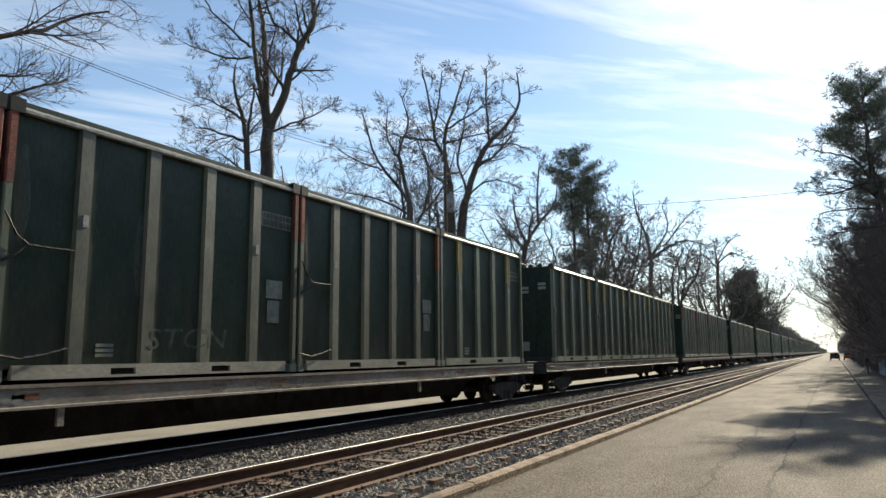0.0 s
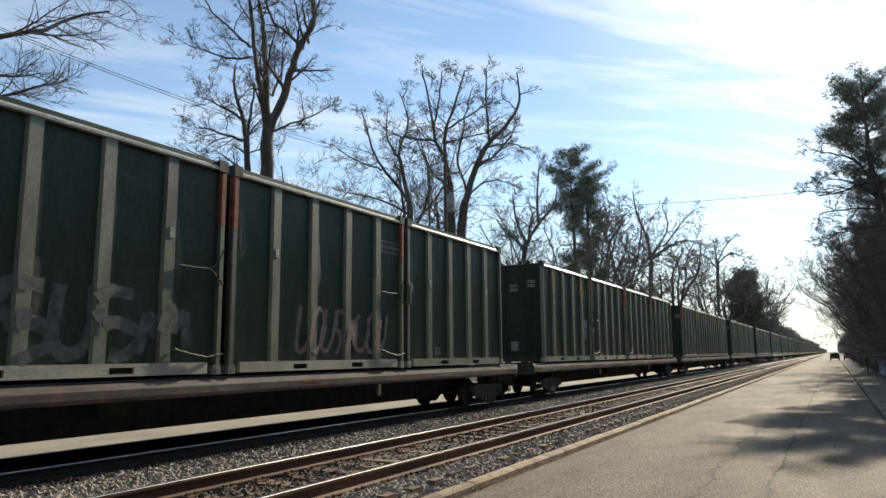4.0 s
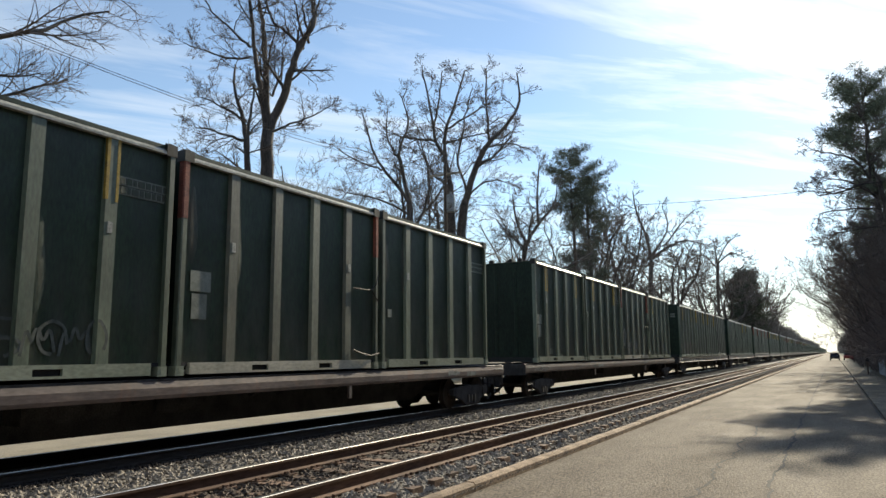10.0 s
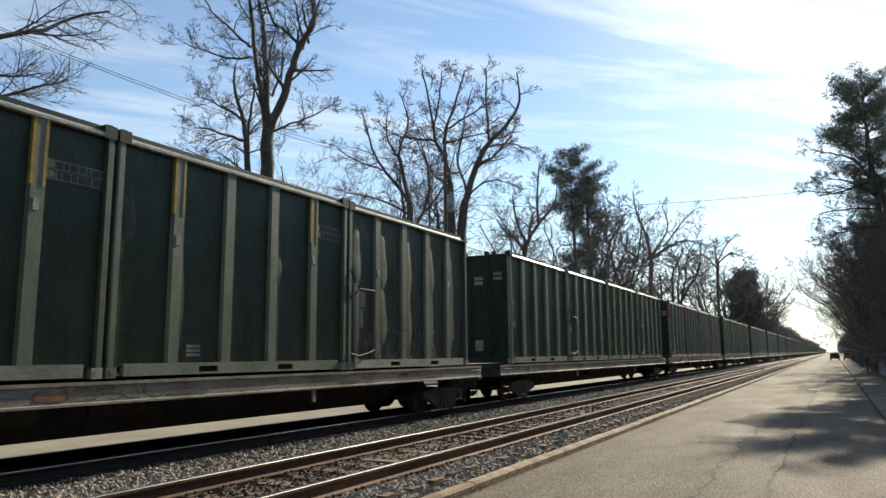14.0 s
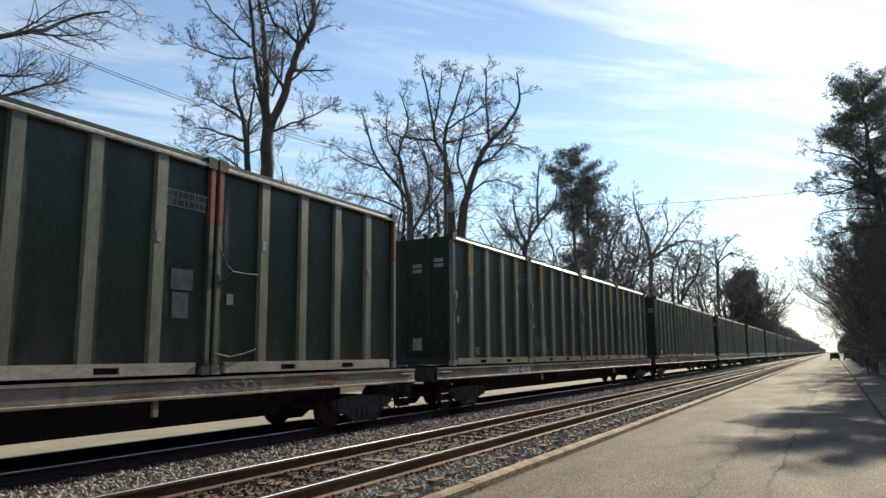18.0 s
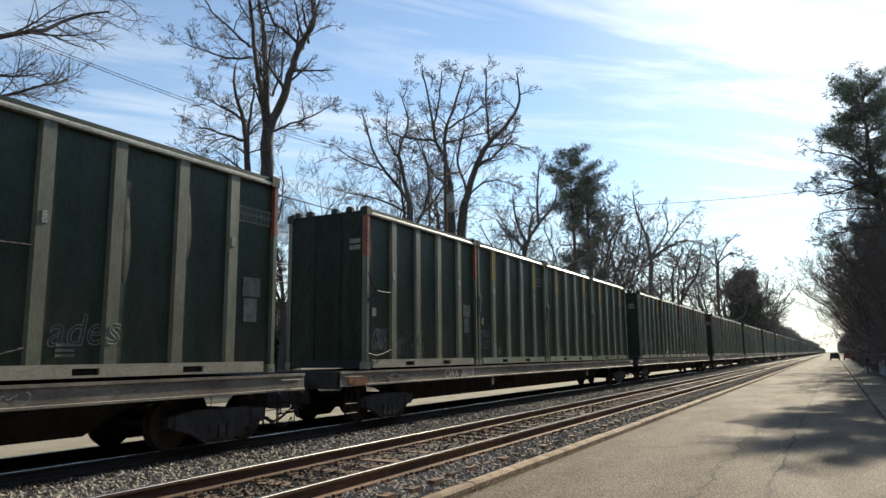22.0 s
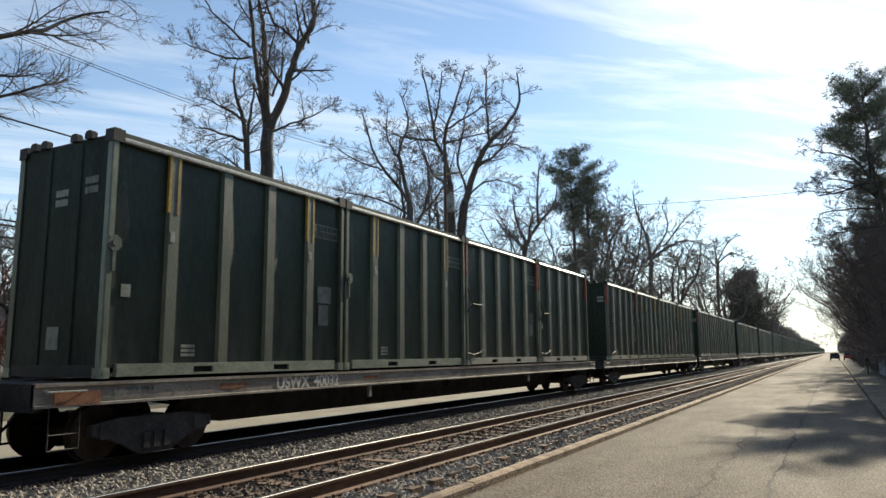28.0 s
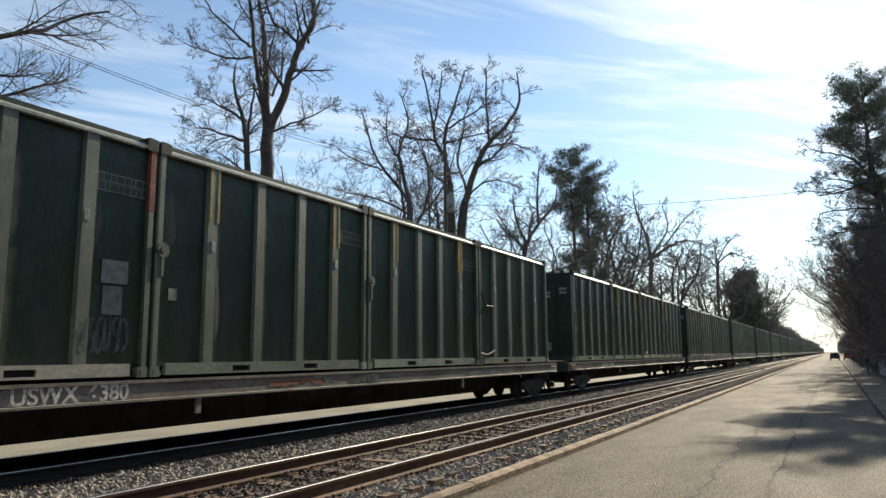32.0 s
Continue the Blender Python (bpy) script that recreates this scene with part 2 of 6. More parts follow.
def weather(m, dust, reach=1.0, sag=0.05, patch=(0.42, 0.72)):
    """Brown dust and rust streaks that rise unevenly from the foot of a sheet, and a slow bulge in it."""
    nt = m.node_tree
    N, Lk = nt.nodes.new, nt.links.new
    bs = nt.nodes["Principled BSDF"]
    src = bs.inputs["Base Color"].links[0].from_socket
    co, oi = N("ShaderNodeTexCoord"), N("ShaderNodeObjectInfo")
    off = N("ShaderNodeVectorMath"); off.operation = "SCALE"; off.inputs[0].default_value = (91.0, 17.0, 43.0)
    Lk(oi.outputs["Random"], off.inputs["Scale"])
    add = N("ShaderNodeVectorMath"); add.operation = "ADD"; Lk(co.outputs["Object"], add.inputs[0]); Lk(off.outputs[0], add.inputs[1])
    mp = N("ShaderNodeMapping"); mp.inputs["Scale"].default_value = (1.0, 1.6, 0.45); Lk(add.outputs[0], mp.inputs[0])
    n = N("ShaderNodeTexNoise"); n.inputs["Scale"].default_value = 1.5; n.inputs["Detail"].default_value = 7; n.inputs["Roughness"].default_value = 0.65
    Lk(mp.outputs[0], n.inputs["Vector"])
    pr = N("ShaderNodeMapRange"); pr.inputs["From Min"].default_value, pr.inputs["From Max"].default_value = patch
    Lk(n.outputs["Fac"], pr.inputs["Value"])
    sep = N("ShaderNodeSeparateXYZ"); Lk(co.outputs["Object"], sep.inputs[0])
    hz = N("ShaderNodeMapRange"); hz.inputs["From Min"].default_value, hz.inputs["From Max"].default_value = 0.15, 2.6 * reach
    hz.inputs["To Min"].default_value, hz.inputs["To Max"].default_value = 0.85, 0.12
    Lk(sep.outputs[2], hz.inputs["Value"])
    mul = N("ShaderNodeMath"); mul.operation = "MULTIPLY"; Lk(pr.outputs[0], mul.inputs[0]); Lk(hz.outputs[0], mul.inputs[1])
    mix = N("ShaderNodeMixRGB"); mix.inputs[2].default_value = (*dust, 1)
    Lk(mul.outputs[0], mix.inputs[0]); Lk(src, mix.inputs[1]); Lk(mix.outputs[0], bs.inputs["Base Color"])
    n2 = N("ShaderNodeTexNoise"); n2.inputs["Scale"].default_value = 1.1; n2.inputs["Detail"].default_value = 2
    Lk(add.outputs[0], n2.inputs["Vector"])
    bp = N("ShaderNodeBump"); bp.inputs["Strength"].default_value = 0.8; bp.inputs["Distance"].default_value = sag
    Lk(n2.outputs["Fac"], bp.inputs["Height"])
    old = bs.inputs["Normal"].links
    if old:
        Lk(bp.outputs[0], old[0].from_node.inputs["Normal"])
    else:
        Lk(bp.outputs[0], bs.inputs["Normal"])


weather(M["panel"], (0.085, 0.082, 0.064), 0.85, 0.05, (0.36, 0.70))
weather(M["worn"], (0.10, 0.085, 0.065), 1.3)
for _k in ("rib", "rib_tan"):
    weather(M[_k], (0.13, 0.115, 0.085), 1.2, 0.02, (0.5, 0.75))
for _k in ("sill_a", "sill_b"):
    weather(M[_k], (0.24, 0.12, 0.075), 3.0, 0.02, (0.56, 0.75))

# ---------------------------------------------------------------- mesh helpers


def box(bm, x0, x1, y0, y1, z0, z1):
    v = [bm.verts.new((x, y, z)) for z in (z0, z1) for y in (y0, y1) for x in (x0, x1)]
    for f in ((0, 2, 3, 1), (4, 5, 7, 6), (0, 1, 5, 4), (2, 6, 7, 3), (1, 3, 7, 5), (0, 4, 6, 2)):
        bm.faces.new([v[i] for i in f])
    return v


def prism(bm, pts, axis, a, b):
    """Extrude a 2D outline along an axis: pts are (u, v) in the other two axes, in order."""
    def place(u, v, w):
        return (w, u, v) if axis == "x" else (u, w, v) if axis == "y" else (u, v, w)
    lo = [bm.verts.new(place(u, v, a)) for u, v in pts]
    hi = [bm.verts.new(place(u, v, b)) for u, v in pts]
    n = len(pts)
    bm.faces.new(lo)
    bm.faces.new(hi[::-1])
    for i in range(n):
        bm.faces.new((lo[i], hi[i], hi[(i + 1) % n], lo[(i + 1) % n]))


def ring(n, r, cx=0.0, cz=0.0, turn=0.0):
    return [(cx + r * math.cos(turn + 2 * math.pi * i / n), cz + r * math.sin(turn + 2 * math.pi * i / n)) for i in range(n)]


def tube(bm, pts, radius, n=6):
    """A round bar along points; radius is one number or one a point."""
    pts = [Vector(p) for p in pts]
    rs = radius if isinstance(radius, (list, tuple)) else [radius] * len(pts)
    rows = []
    for i, p in enumerate(pts):
        d = (pts[min(i + 1, len(pts) - 1)] - pts[max(i - 1, 0)]).normalized()
        u = d.cross(Vector((0, 0, 1)) if abs(d.z) < 0.9 else Vector((1, 0, 0))).normalized()
        w = d.cross(u)
        rows.append([bm.verts.new(p + rs[i] * (math.cos(2 * math.pi * k / n) * u + math.sin(2 * math.pi * k / n) * w)) for k in range(n)])
    for a, b in zip(rows, rows[1:]):
        for k in range(n):
            bm.faces.new((a[k], a[(k + 1) % n], b[(k + 1) % n], b[k]))
    bm.faces.new(rows[0][::-1])
    bm.faces.new(rows[-1])


def data_of(name, bm, mat, smooth=False):
    bmesh.ops.recalc_face_normals(bm, faces=bm.faces)
    me = bpy.data.meshes.new(name)
    bm.to_mesh(me)
    bm.free()
    me.materials.append(mat)
    if smooth:
        for f in me.polygons:
            f.use_smooth = True
    return me


def part(name, bm, mat, parent, label="", at=None, smooth=False):
    """One mesh object under a thing or under a part; bm may be ready mesh data."""
    me = bm if isinstance(bm, bpy.types.Mesh) else data_of(name, bm, mat, smooth)
    ob = new(name, me)
    ob.parent = parent
    if at is not None:
        ob.matrix_basis = at
    if label:
        tagged(ob, label)
    return ob


def thing(name, at, label, category, group="", kind=""):
    ob = new(name)
    ob.empty_display_size = 0.2
    ob.matrix_basis = at
    return tagged(ob, label, category, group, kind)


def solid(name, bm, mat, label, category, kind="", at=None, smooth=False, group=""):
    ob = new(name, data_of(name, bm, mat, smooth))
    if at is not None:
        ob.matrix_basis = at
    return tagged(ob, label, category, group, kind)


B = bmesh.new

# ---------------------------------------------------------------- plan
RAIL_Z, TRAIN_RAIL = 0.40, 0.20           # rail heights of the near track and of the train's track
TRAIN_X, NEAR_X = -10.83, -5.75          # centre lines of the two tracks
GAUGE = 1.51
KERB_X = -4.20
ROAD_R = 1.0
DECK_Z = 1.40
BASE_Z = 1.44                            # underside of the containers
BOX_L, BOX_W, BOX_H = 6.02, 2.44, 3.825


def run(t):
    """How far the train has come by t seconds."""
    u = t / 32.0
    return 461.17 * u + 10.72 * u * u


# ---------------------------------------------------------------- ground, road, tracks


def build_ground():
    bm = B()
    # the sheet dips a little under the road and the track beds
    xs = [-3000, -400, -60, -21.4, -21.2, -13.6, -8.0, -3.8, 1.0, 1.2, 4.0, 60, 400, 3000]
    zs = [-0.3, -0.3, 0.1, 0.05, -0.12, -0.12, -0.12, -0.12, -0.12, -0.05, -0.02, 0.2, 0, 0]
    ys = [-900, -40, 0, 40, 120, 300, 800, 2000, 4000]
    rows = [[bm.verts.new((x, y, z)) for x, z in zip(xs, zs)] for y in ys]
    for a, b in zip(rows, rows[1:]):
        for i in range(len(xs) - 1):
            bm.faces.new((a[i], a[i + 1], b[i + 1], b[i]))
    solid("ground", bm, M["soil"], "dull winter ground of bare soil and dead grass", "ground", "structure")
    bm = B()
    box(bm, KERB_X + 0.0, ROAD_R, -300, 900, -0.10, 0.0)
    road = solid("road", bm, M["road"], "sunlit worn grey asphalt street along the railway", "road", "structure")
    bm = B()
    box(bm, ROAD_R + 0.06, 2.6, -300, 900, -0.08, 0.012)
    solid("pavement", bm, M["verge"], "brownish gravelly verge strip beside the street", "verge", "structure")
    bm = B()
    box(bm, -20.9, -13.3, -300, 135, -0.11, -0.02)
    solid("far_road", bm, M["concrete"], "pale sunlit concrete street beyond the railway", "road", "structure")
    # kerb stones
    kerb = thing("kerb", pose(KERB_X, 0, 0), "weathered tan concrete kerb between street and ballast", "kerb", kind="structure")
    bm = B()
    prism(bm, [(-0.15, -0.1), (0.0, -0.1), (0.0, 0.085), (-0.03, 0.115), (-0.15, 0.115)], "y", 0.008, 3.042)
    me = data_of("kerbstone", bm, M["kerb"])
    for i in range(-2, 40):
        part("kerbstone", me, None, kerb, at=pose(0, i * 3.05 - 0.6, 0.004 * math.sin(i * 2.3), 0, 0, 0.06 * math.sin(i * 5.1)))
    bm = B()
    box(bm, -0.15, 0.0, 121.4, 900, -0.1, 0.115)
    box(bm, -0.15, 0.0, -300, -6.75, -0.1, 0.115)
    part("far_kerb", bm, M["kerb"], kerb)
    # long seams and cracks of the asphalt
    rng = random.Random(4)
    for x0, w, ya, yb, wob in ((-0.86, 0.062, 2, 160, 0.045), (-1.68, 0.05, 6, 19, 0.09), (ROAD_R - 0.02, 0.07, -10, 300, 0.015)):
        bm = B()
        y, prev = ya, None
        ph = rng.random() * 9
        while y < yb:
            x = x0 + wob * (math.sin(y * 1.9 + ph) + 0.7 * math.sin(y * 5.3 + 2 * ph)) * 0.6 + rng.uniform(-wob, wob) * 0.5
            ww = w * rng.uniform(0.35, 1.15)
            row = (bm.verts.new((x - ww / 2, y, 0.004)), bm.verts.new((x + ww / 2, y, 0.004)))
            if prev:
                bm.faces.new((prev[0], prev[1], row[1], row[0]))
            prev = row
            y += 0.18 if y < 40 else 1.5
        part("crack", bm, M["crack"], road)


def build_track(name, x, label, detail):
    track = thing(name, pose(x, 0, RAIL_Z if detail else TRAIN_RAIL), label, "railway track", kind="structure")
    # rail: foot, web and head
    prof = [(-0.07, -0.17), (0.07, -0.17), (0.07, -0.155), (0.012, -0.135), (0.012, -0.045), (0.036, -0.035), (0.036, -0.006), (-0.036, -0.006), (-0.036, -0.035), (-0.012, -0.045), (-0.012, -0.135), (-0.07, -0.155)]
    for s in (-1, 1):
        bm = B()
        prism(bm, [(s * GAUGE / 2 + u, v) for u, v in prof], "y", -620, 1200)
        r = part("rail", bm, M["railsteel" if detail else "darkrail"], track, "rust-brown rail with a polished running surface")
        bm = B()
        prism(bm, [(s * GAUGE / 2 - 0.032, -0.006), (s * GAUGE / 2 + 0.032, -0.006), (s * GAUGE / 2 + 0.028, 0.0), (s * GAUGE / 2 - 0.028, 0.0)], "y", -620, 1200)
        part("running_surface", bm, M["railhead"], r)
    rng = random.Random(11)
    bm = B()
    box(bm, -1.28, 1.28, -0.115, 0.115, -0.35, -0.185)
    tie = data_of("tie", bm, M["tie"])
    n = 170 if detail else 60
    for i in range(n):
        part("tie", tie, None, track, at=pose(rng.uniform(-0.04, 0.04), 1.0 + i * 0.54 + rng.uniform(-0.03, 0.03), rng.uniform(-0.012, 0.004), 0, 0, rng.uniform(-1, 1)))
    bm = B()
    for i in range(n, 700):
        y = 1.0 + i * 0.54
        box(bm, -1.28, 1.28, y - 0.115, y + 0.115, -0.35, -0.185)
    part("far_ties", bm, M["tie"], track)
    # bolted tie plates on the nearest ties
    if detail:
        bm = B()
        box(bm, -0.18, 0.18, -0.1, 0.1, -0.186, -0.168)
        for sx in (-0.12, 0.12):
            for sy in (-0.06, 0.06):
                box(bm, sx - 0.02, sx + 0.02, sy - 0.02, sy + 0.02, -0.168, -0.135)
        plate = data_of("tie_plate", bm, M["railsteel"])
        for i in range(60):
            for s in (-1, 1):
                part("tie_plate", plate, None, track, at=pose(s * GAUGE / 2, 1.0 + i * 0.54, 0))
    return track


def build_ballast():
    bm = B()
    # cross-section of the shared bed, kerb to far street
    prof = [(-13.4, -0.06), (-12.9, -0.03), (-12.3, 0.0), (-9.5, 0.0), (-9.1, 0.01), (-8.1, 0.04), (-7.4, 0.14), (-7.1, 0.20), (-4.62, 0.20), (-4.42, 0.10), (-4.36, 0.06)]
    ys = [-700, -300, -100] + [-30 + 1.0 * i for i in range(80)] + [60, 80, 120, 200, 400, 900]
    rng = random.Random(5)
    rows = [[bm.verts.new((x, y, z + (rng.uniform(-0.02, 0.02) if y < 52 else 0))) for x, z in prof] for y in ys]
    for a, b in zip(rows, rows[1:]):
        for i in range(len(prof) - 1):
            bm.faces.new((a[i], a[i + 1], b[i + 1], b[i]))
    bed = solid("ballast_bed", bm, M["ballast"], "grey crushed-stone ballast bed under both tracks", "ballast", "structure")
    # stone under the busy track, oil and the train's shade put into its colour
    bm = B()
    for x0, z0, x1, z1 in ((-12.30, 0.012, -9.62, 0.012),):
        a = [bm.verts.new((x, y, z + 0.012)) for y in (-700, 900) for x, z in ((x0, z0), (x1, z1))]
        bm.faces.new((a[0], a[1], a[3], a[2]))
    part("oil_stain", bm, M["oil_shade"], bed)
    # loose stones over it
    rs = np.random.RandomState(7)
    shapes = []
    for k in range(8):
        v = np.array([(1, 0, 0), (-1, 0, 0), (0, 1, 0), (0, -1, 0), (0, 0, 1), (0, 0, -1)], float)
        v += rs.uniform(-0.35, 0.35, v.shape)
        v *= np.array([rs.uniform(0.8, 1.3), rs.uniform(0.7, 1.1), rs.uniform(0.55, 0.9)])
        shapes.append(v)
    tri = np.array([(0, 2, 4), (2, 1, 4), (1, 3, 4), (3, 0, 4), (2, 0, 5), (1, 2, 5), (3, 1, 5), (0, 3, 5)])
    px = np.array([p[0] for p in prof]); pz = np.array([p[1] for p in prof])
    V, F, base = [], [], 0

    def strew(n, x0, x1, y0, y1, size):
        nonlocal base
        # more stones towards the near end
        y = y0 + (y1 - y0) * rs.uniform(0, 1, n) ** 2.3
        x = rs.uniform(x0, x1, n)
        z = np.interp(x, px, pz)
        s = rs.uniform(0.6, 1.35, n) * size
        a = rs.uniform(0, 6.28, n)
        lift = rs.uniform(-0.2, 0.7, n) * s
        for i in range(n):
            v = shapes[i % 8] * s[i]
            c, sn = math.cos(a[i]), math.sin(a[i])
            V.append(np.column_stack((v[:, 0] * c - v[:, 1] * sn + x[i], v[:, 0] * sn + v[:, 1] * c + y[i], v[:, 2] + z[i] + lift[i])))
            F.append(tri + base)
            base += 6
    strew(15000, -4.68, -4.37, 4.5, 95, 0.040)
    strew(4000, -4.93, -4.68, 4.5, 95, 0.034)
    strew(1500, KERB_X + 0.005, KERB_X + 0.07, 4.5, 60, 0.010)
    strew(24000, -9.55, -6.65, 4.5, 95, 0.040)
    for k in range(3):
        if k == 2:
            V, F, base = [], [], 0
            strew(9000, -6.45, -5.05, 4.5, 80, 0.030)
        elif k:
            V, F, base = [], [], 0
            # dark stones that carry the same painted shade
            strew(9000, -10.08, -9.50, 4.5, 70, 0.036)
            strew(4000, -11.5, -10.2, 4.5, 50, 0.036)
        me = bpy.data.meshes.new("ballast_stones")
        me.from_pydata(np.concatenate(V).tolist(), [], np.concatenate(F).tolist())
        me.materials.append(M[("stone", "oil_shade", "brownstone")[k]])
        ob = new("ballast_stones", me)
        tagged(ob, ("loose grey crushed stone strewn along the tracks", "crushed stone under the train, blackened for oil and painted shade", "rust-browned crushed stone between the rails")[k], "gravel", kind="stuff")


build_ground()
build_ballast()
build_track("track_1", NEAR_X, "empty railway track with brown rails on weathered wooden ties", True)
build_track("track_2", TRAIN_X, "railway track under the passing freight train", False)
# ---------------------------------------------------------------- freight train
HL, HW = BOX_L / 2, BOX_W / 2
RIB_Y = [-HL + BOX_L * (i + 1) / 5 + 0.02 for i in range(4)]
MESH = {}


def container_meshes():
    bm = B()                                        # side sheet with shallow pressed bays
    x1 = HW - 0.085
    box(bm, x1 - 0.03, x1, -HL + 0.10, HL - 0.10, 0.20, BOX_H - 0.10)
    MESH["side"] = data_of("side_panel", bm, M["panel"])
    bm = B()                                        # hat-section rib
    prism(bm, [(HW - 0.09, -0.13), (HW - 0.012, -0.105), (HW - 0.012, 0.105), (HW - 0.09, 0.13)], "z", 0.21, BOX_H - 0.09)
    MESH["rib"] = data_of("rib", bm, M["rib"])
    MESH["rib_tan"] = MESH["rib"].copy()
    MESH["rib_tan"].materials[0] = M["rib_tan"]
    bm = B()
    box(bm, HW - 0.06, HW - 0.006, -0.116, -0.062, 2.72, BOX_H - 0.10)
    box(bm, HW - 0.06, HW - 0.006, 0.066, 0.116, 2.70, BOX_H - 0.10)
    MESH["ribpaint"] = data_of("rib_paint", bm, M["yellow"])
    bm = B()                                        # corner post
    prism(bm, [(HW - 0.13, HL - 0.01), (HW - 0.13, HL - 0.11), (HW, HL - 0.11), (HW, HL - 0.02), (HW - 0.02, HL)], "z", 0.16, BOX_H - 0.12)
    MESH["post"] = data_of("corner_post", bm, M["rib"])
    bm = B()
    prism(bm, [(HW - 0.134, HL - 0.006), (HW - 0.134, HL - 0.114), (HW + 0.004, HL - 0.114), (HW + 0.004, HL - 0.018), (HW - 0.018, HL + 0.004)], "z", BOX_H - 1.15, BOX_H - 0.125)
    MESH["postpaint"] = data_of("post_paint", bm, M["orange"])
    bm = B()                                        # corner casting with its hole
    box(bm, HW - 0.17, HW + 0.006, HL - 0.17, HL + 0.006, 0.0, 0.16)
    box(bm, HW + 0.002, HW + 0.010, HL - 0.115, HL - 0.055, 0.045, 0.125)
    MESH["casting"] = data_of("corner_casting", bm, M["rail"])
    bm = B()
    box(bm, HW - 0.19, HW + 0.012, HL - 0.20, HL + 0.012, BOX_H - 0.15, BOX_H + 0.05)
    box(bm, HW - 0.13, HW - 0.03, HL - 0.14, HL - 0.04, BOX_H + 0.05, BOX_H + 0.075)
    MESH["topcasting"] = data_of("top_casting", bm, M["casting"])
    bm = B()                                        # bottom rail, one bar pierced by the fork pockets
    p0, p1 = 0.78, 1.22
    ys, zs = (-HL + 0.30, -p1, -p0, p0, p1, HL - 0.30), (0.02, 0.055, 0.155, 0.215)
    grid = [[bm.verts.new((HW - 0.10, y, z)) for z in zs] for y in ys]
    for a in range(5):
        for b in range(3):
            if not (a in (1, 3) and b == 1):
                bm.faces.new((grid[a][b], grid[a + 1][b], grid[a + 1][b + 1], grid[a][b + 1]))
    out = bmesh.ops.extrude_face_region(bm, geom=bm.faces[:])
    for v in out["geom"]:
        if isinstance(v, bmesh.types.BMVert):
            v.co.x = HW - 0.004
    MESH["brail"] = data_of("bottom_rail", bm, M["rail"])
    MESH["brail_tan"] = MESH["brail"].copy()
    MESH["brail_tan"].materials[0] = M["rail_tan"]
    MESH["brail_tan"].name = "bottom_rail"
    # black block fills each pocket, painting the shade inside it
    bm = B()
    box(bm, -HW + 0.05, HW - 0.05, -0.215, 0.215, 0.058, 0.150)
    MESH["pocket"] = data_of("fork_pocket", bm, M["pocket"])
    bm = B()
    prism(bm, [(HW - 0.10, BOX_H - 0.13), (HW + 0.006, BOX_H - 0.13), (HW + 0.006, BOX_H - 0.09), (HW - 0.035, BOX_H - 0.045), (HW - 0.10, BOX_H - 0.045)], "y", -HL + 0.16, HL - 0.16)
    MESH["trail"] = data_of("top_rail", bm, M["toprail"])
    bm = B()                                        # lid with cross ridges
    box(bm, -HW + 0.06, HW - 0.06, -HL + 0.05, HL - 0.05, BOX_H - 0.10, BOX_H - 0.02)
    for s in (-1, 1):                               # folded lip along each side
        x0, x1 = sorted((s * (HW - 0.09), s * (HW - 0.04)))
        box(bm, x0, x1, -HL + 0.21, HL - 0.21, BOX_H - 0.041, BOX_H + 0.03)
    for k in range(9):
        y = -HL + 0.45 + k * (BOX_L - 0.9) / 8
        prism(bm, [(-HW + 0.07, BOX_H - 0.02), (HW - 0.07, BOX_H - 0.02), (HW - 0.20, BOX_H + 0.01), (-HW + 0.20, BOX_H + 0.01)], "y", y - 0.05, y + 0.05)
    MESH["lid"] = data_of("lid", bm, M["lid"])
    bm = B()                                        # hinge lug on the end edge of the lid
    prism(bm, [(-0.09, -0.06), (0.09, -0.06), (0.09, 0.04), (0.04, 0.075), (-0.05, 0.07), (-0.09, 0.03)], "y", -0.05, 0.05)
    MESH["lug"] = data_of("hinge_lug", bm, M["casting"])
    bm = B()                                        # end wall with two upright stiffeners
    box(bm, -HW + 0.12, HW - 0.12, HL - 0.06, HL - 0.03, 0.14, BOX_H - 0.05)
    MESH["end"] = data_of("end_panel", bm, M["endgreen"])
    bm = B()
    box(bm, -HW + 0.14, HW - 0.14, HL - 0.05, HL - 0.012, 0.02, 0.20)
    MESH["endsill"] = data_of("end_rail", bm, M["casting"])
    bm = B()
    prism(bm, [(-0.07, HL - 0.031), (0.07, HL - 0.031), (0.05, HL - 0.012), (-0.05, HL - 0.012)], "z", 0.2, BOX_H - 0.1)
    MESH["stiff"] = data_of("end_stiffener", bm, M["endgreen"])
    for key, w, h, d in (("dent_a", 0.13, 0.80, 0.011), ("dent_b", 0.10, 1.05, 0.009), ("dent_c", 0.15, 0.55, 0.012)):
        bm = B()                                    # bowed sheet beside a rib
        rows = []
        for i in range(9):
            z = -h + 2 * h * i / 8
            k = math.sqrt(max(0.0, 1 - (z / h) ** 2)) * (0.9 + 0.14 * math.sin(i * 0.9 + w * 40))
            rows.append([bm.verts.new((HW - 0.088 + d * k * math.cos(a) * 1.0, w * k * math.sin(a) + 0.012 * math.sin(i * 0.8), z)) for a in (-1.5, -0.8, 0, 0.8, 1.5)])
        for r, q in zip(rows, rows[1:]):
            for j in range(4):
                bm.faces.new((r[j], r[j + 1], q[j + 1], q[j]))
        MESH[key] = data_of("dent", bm, M["worn"], True)
    bm = B()                                        # Y-shaped chain with a hook, and its lower mate
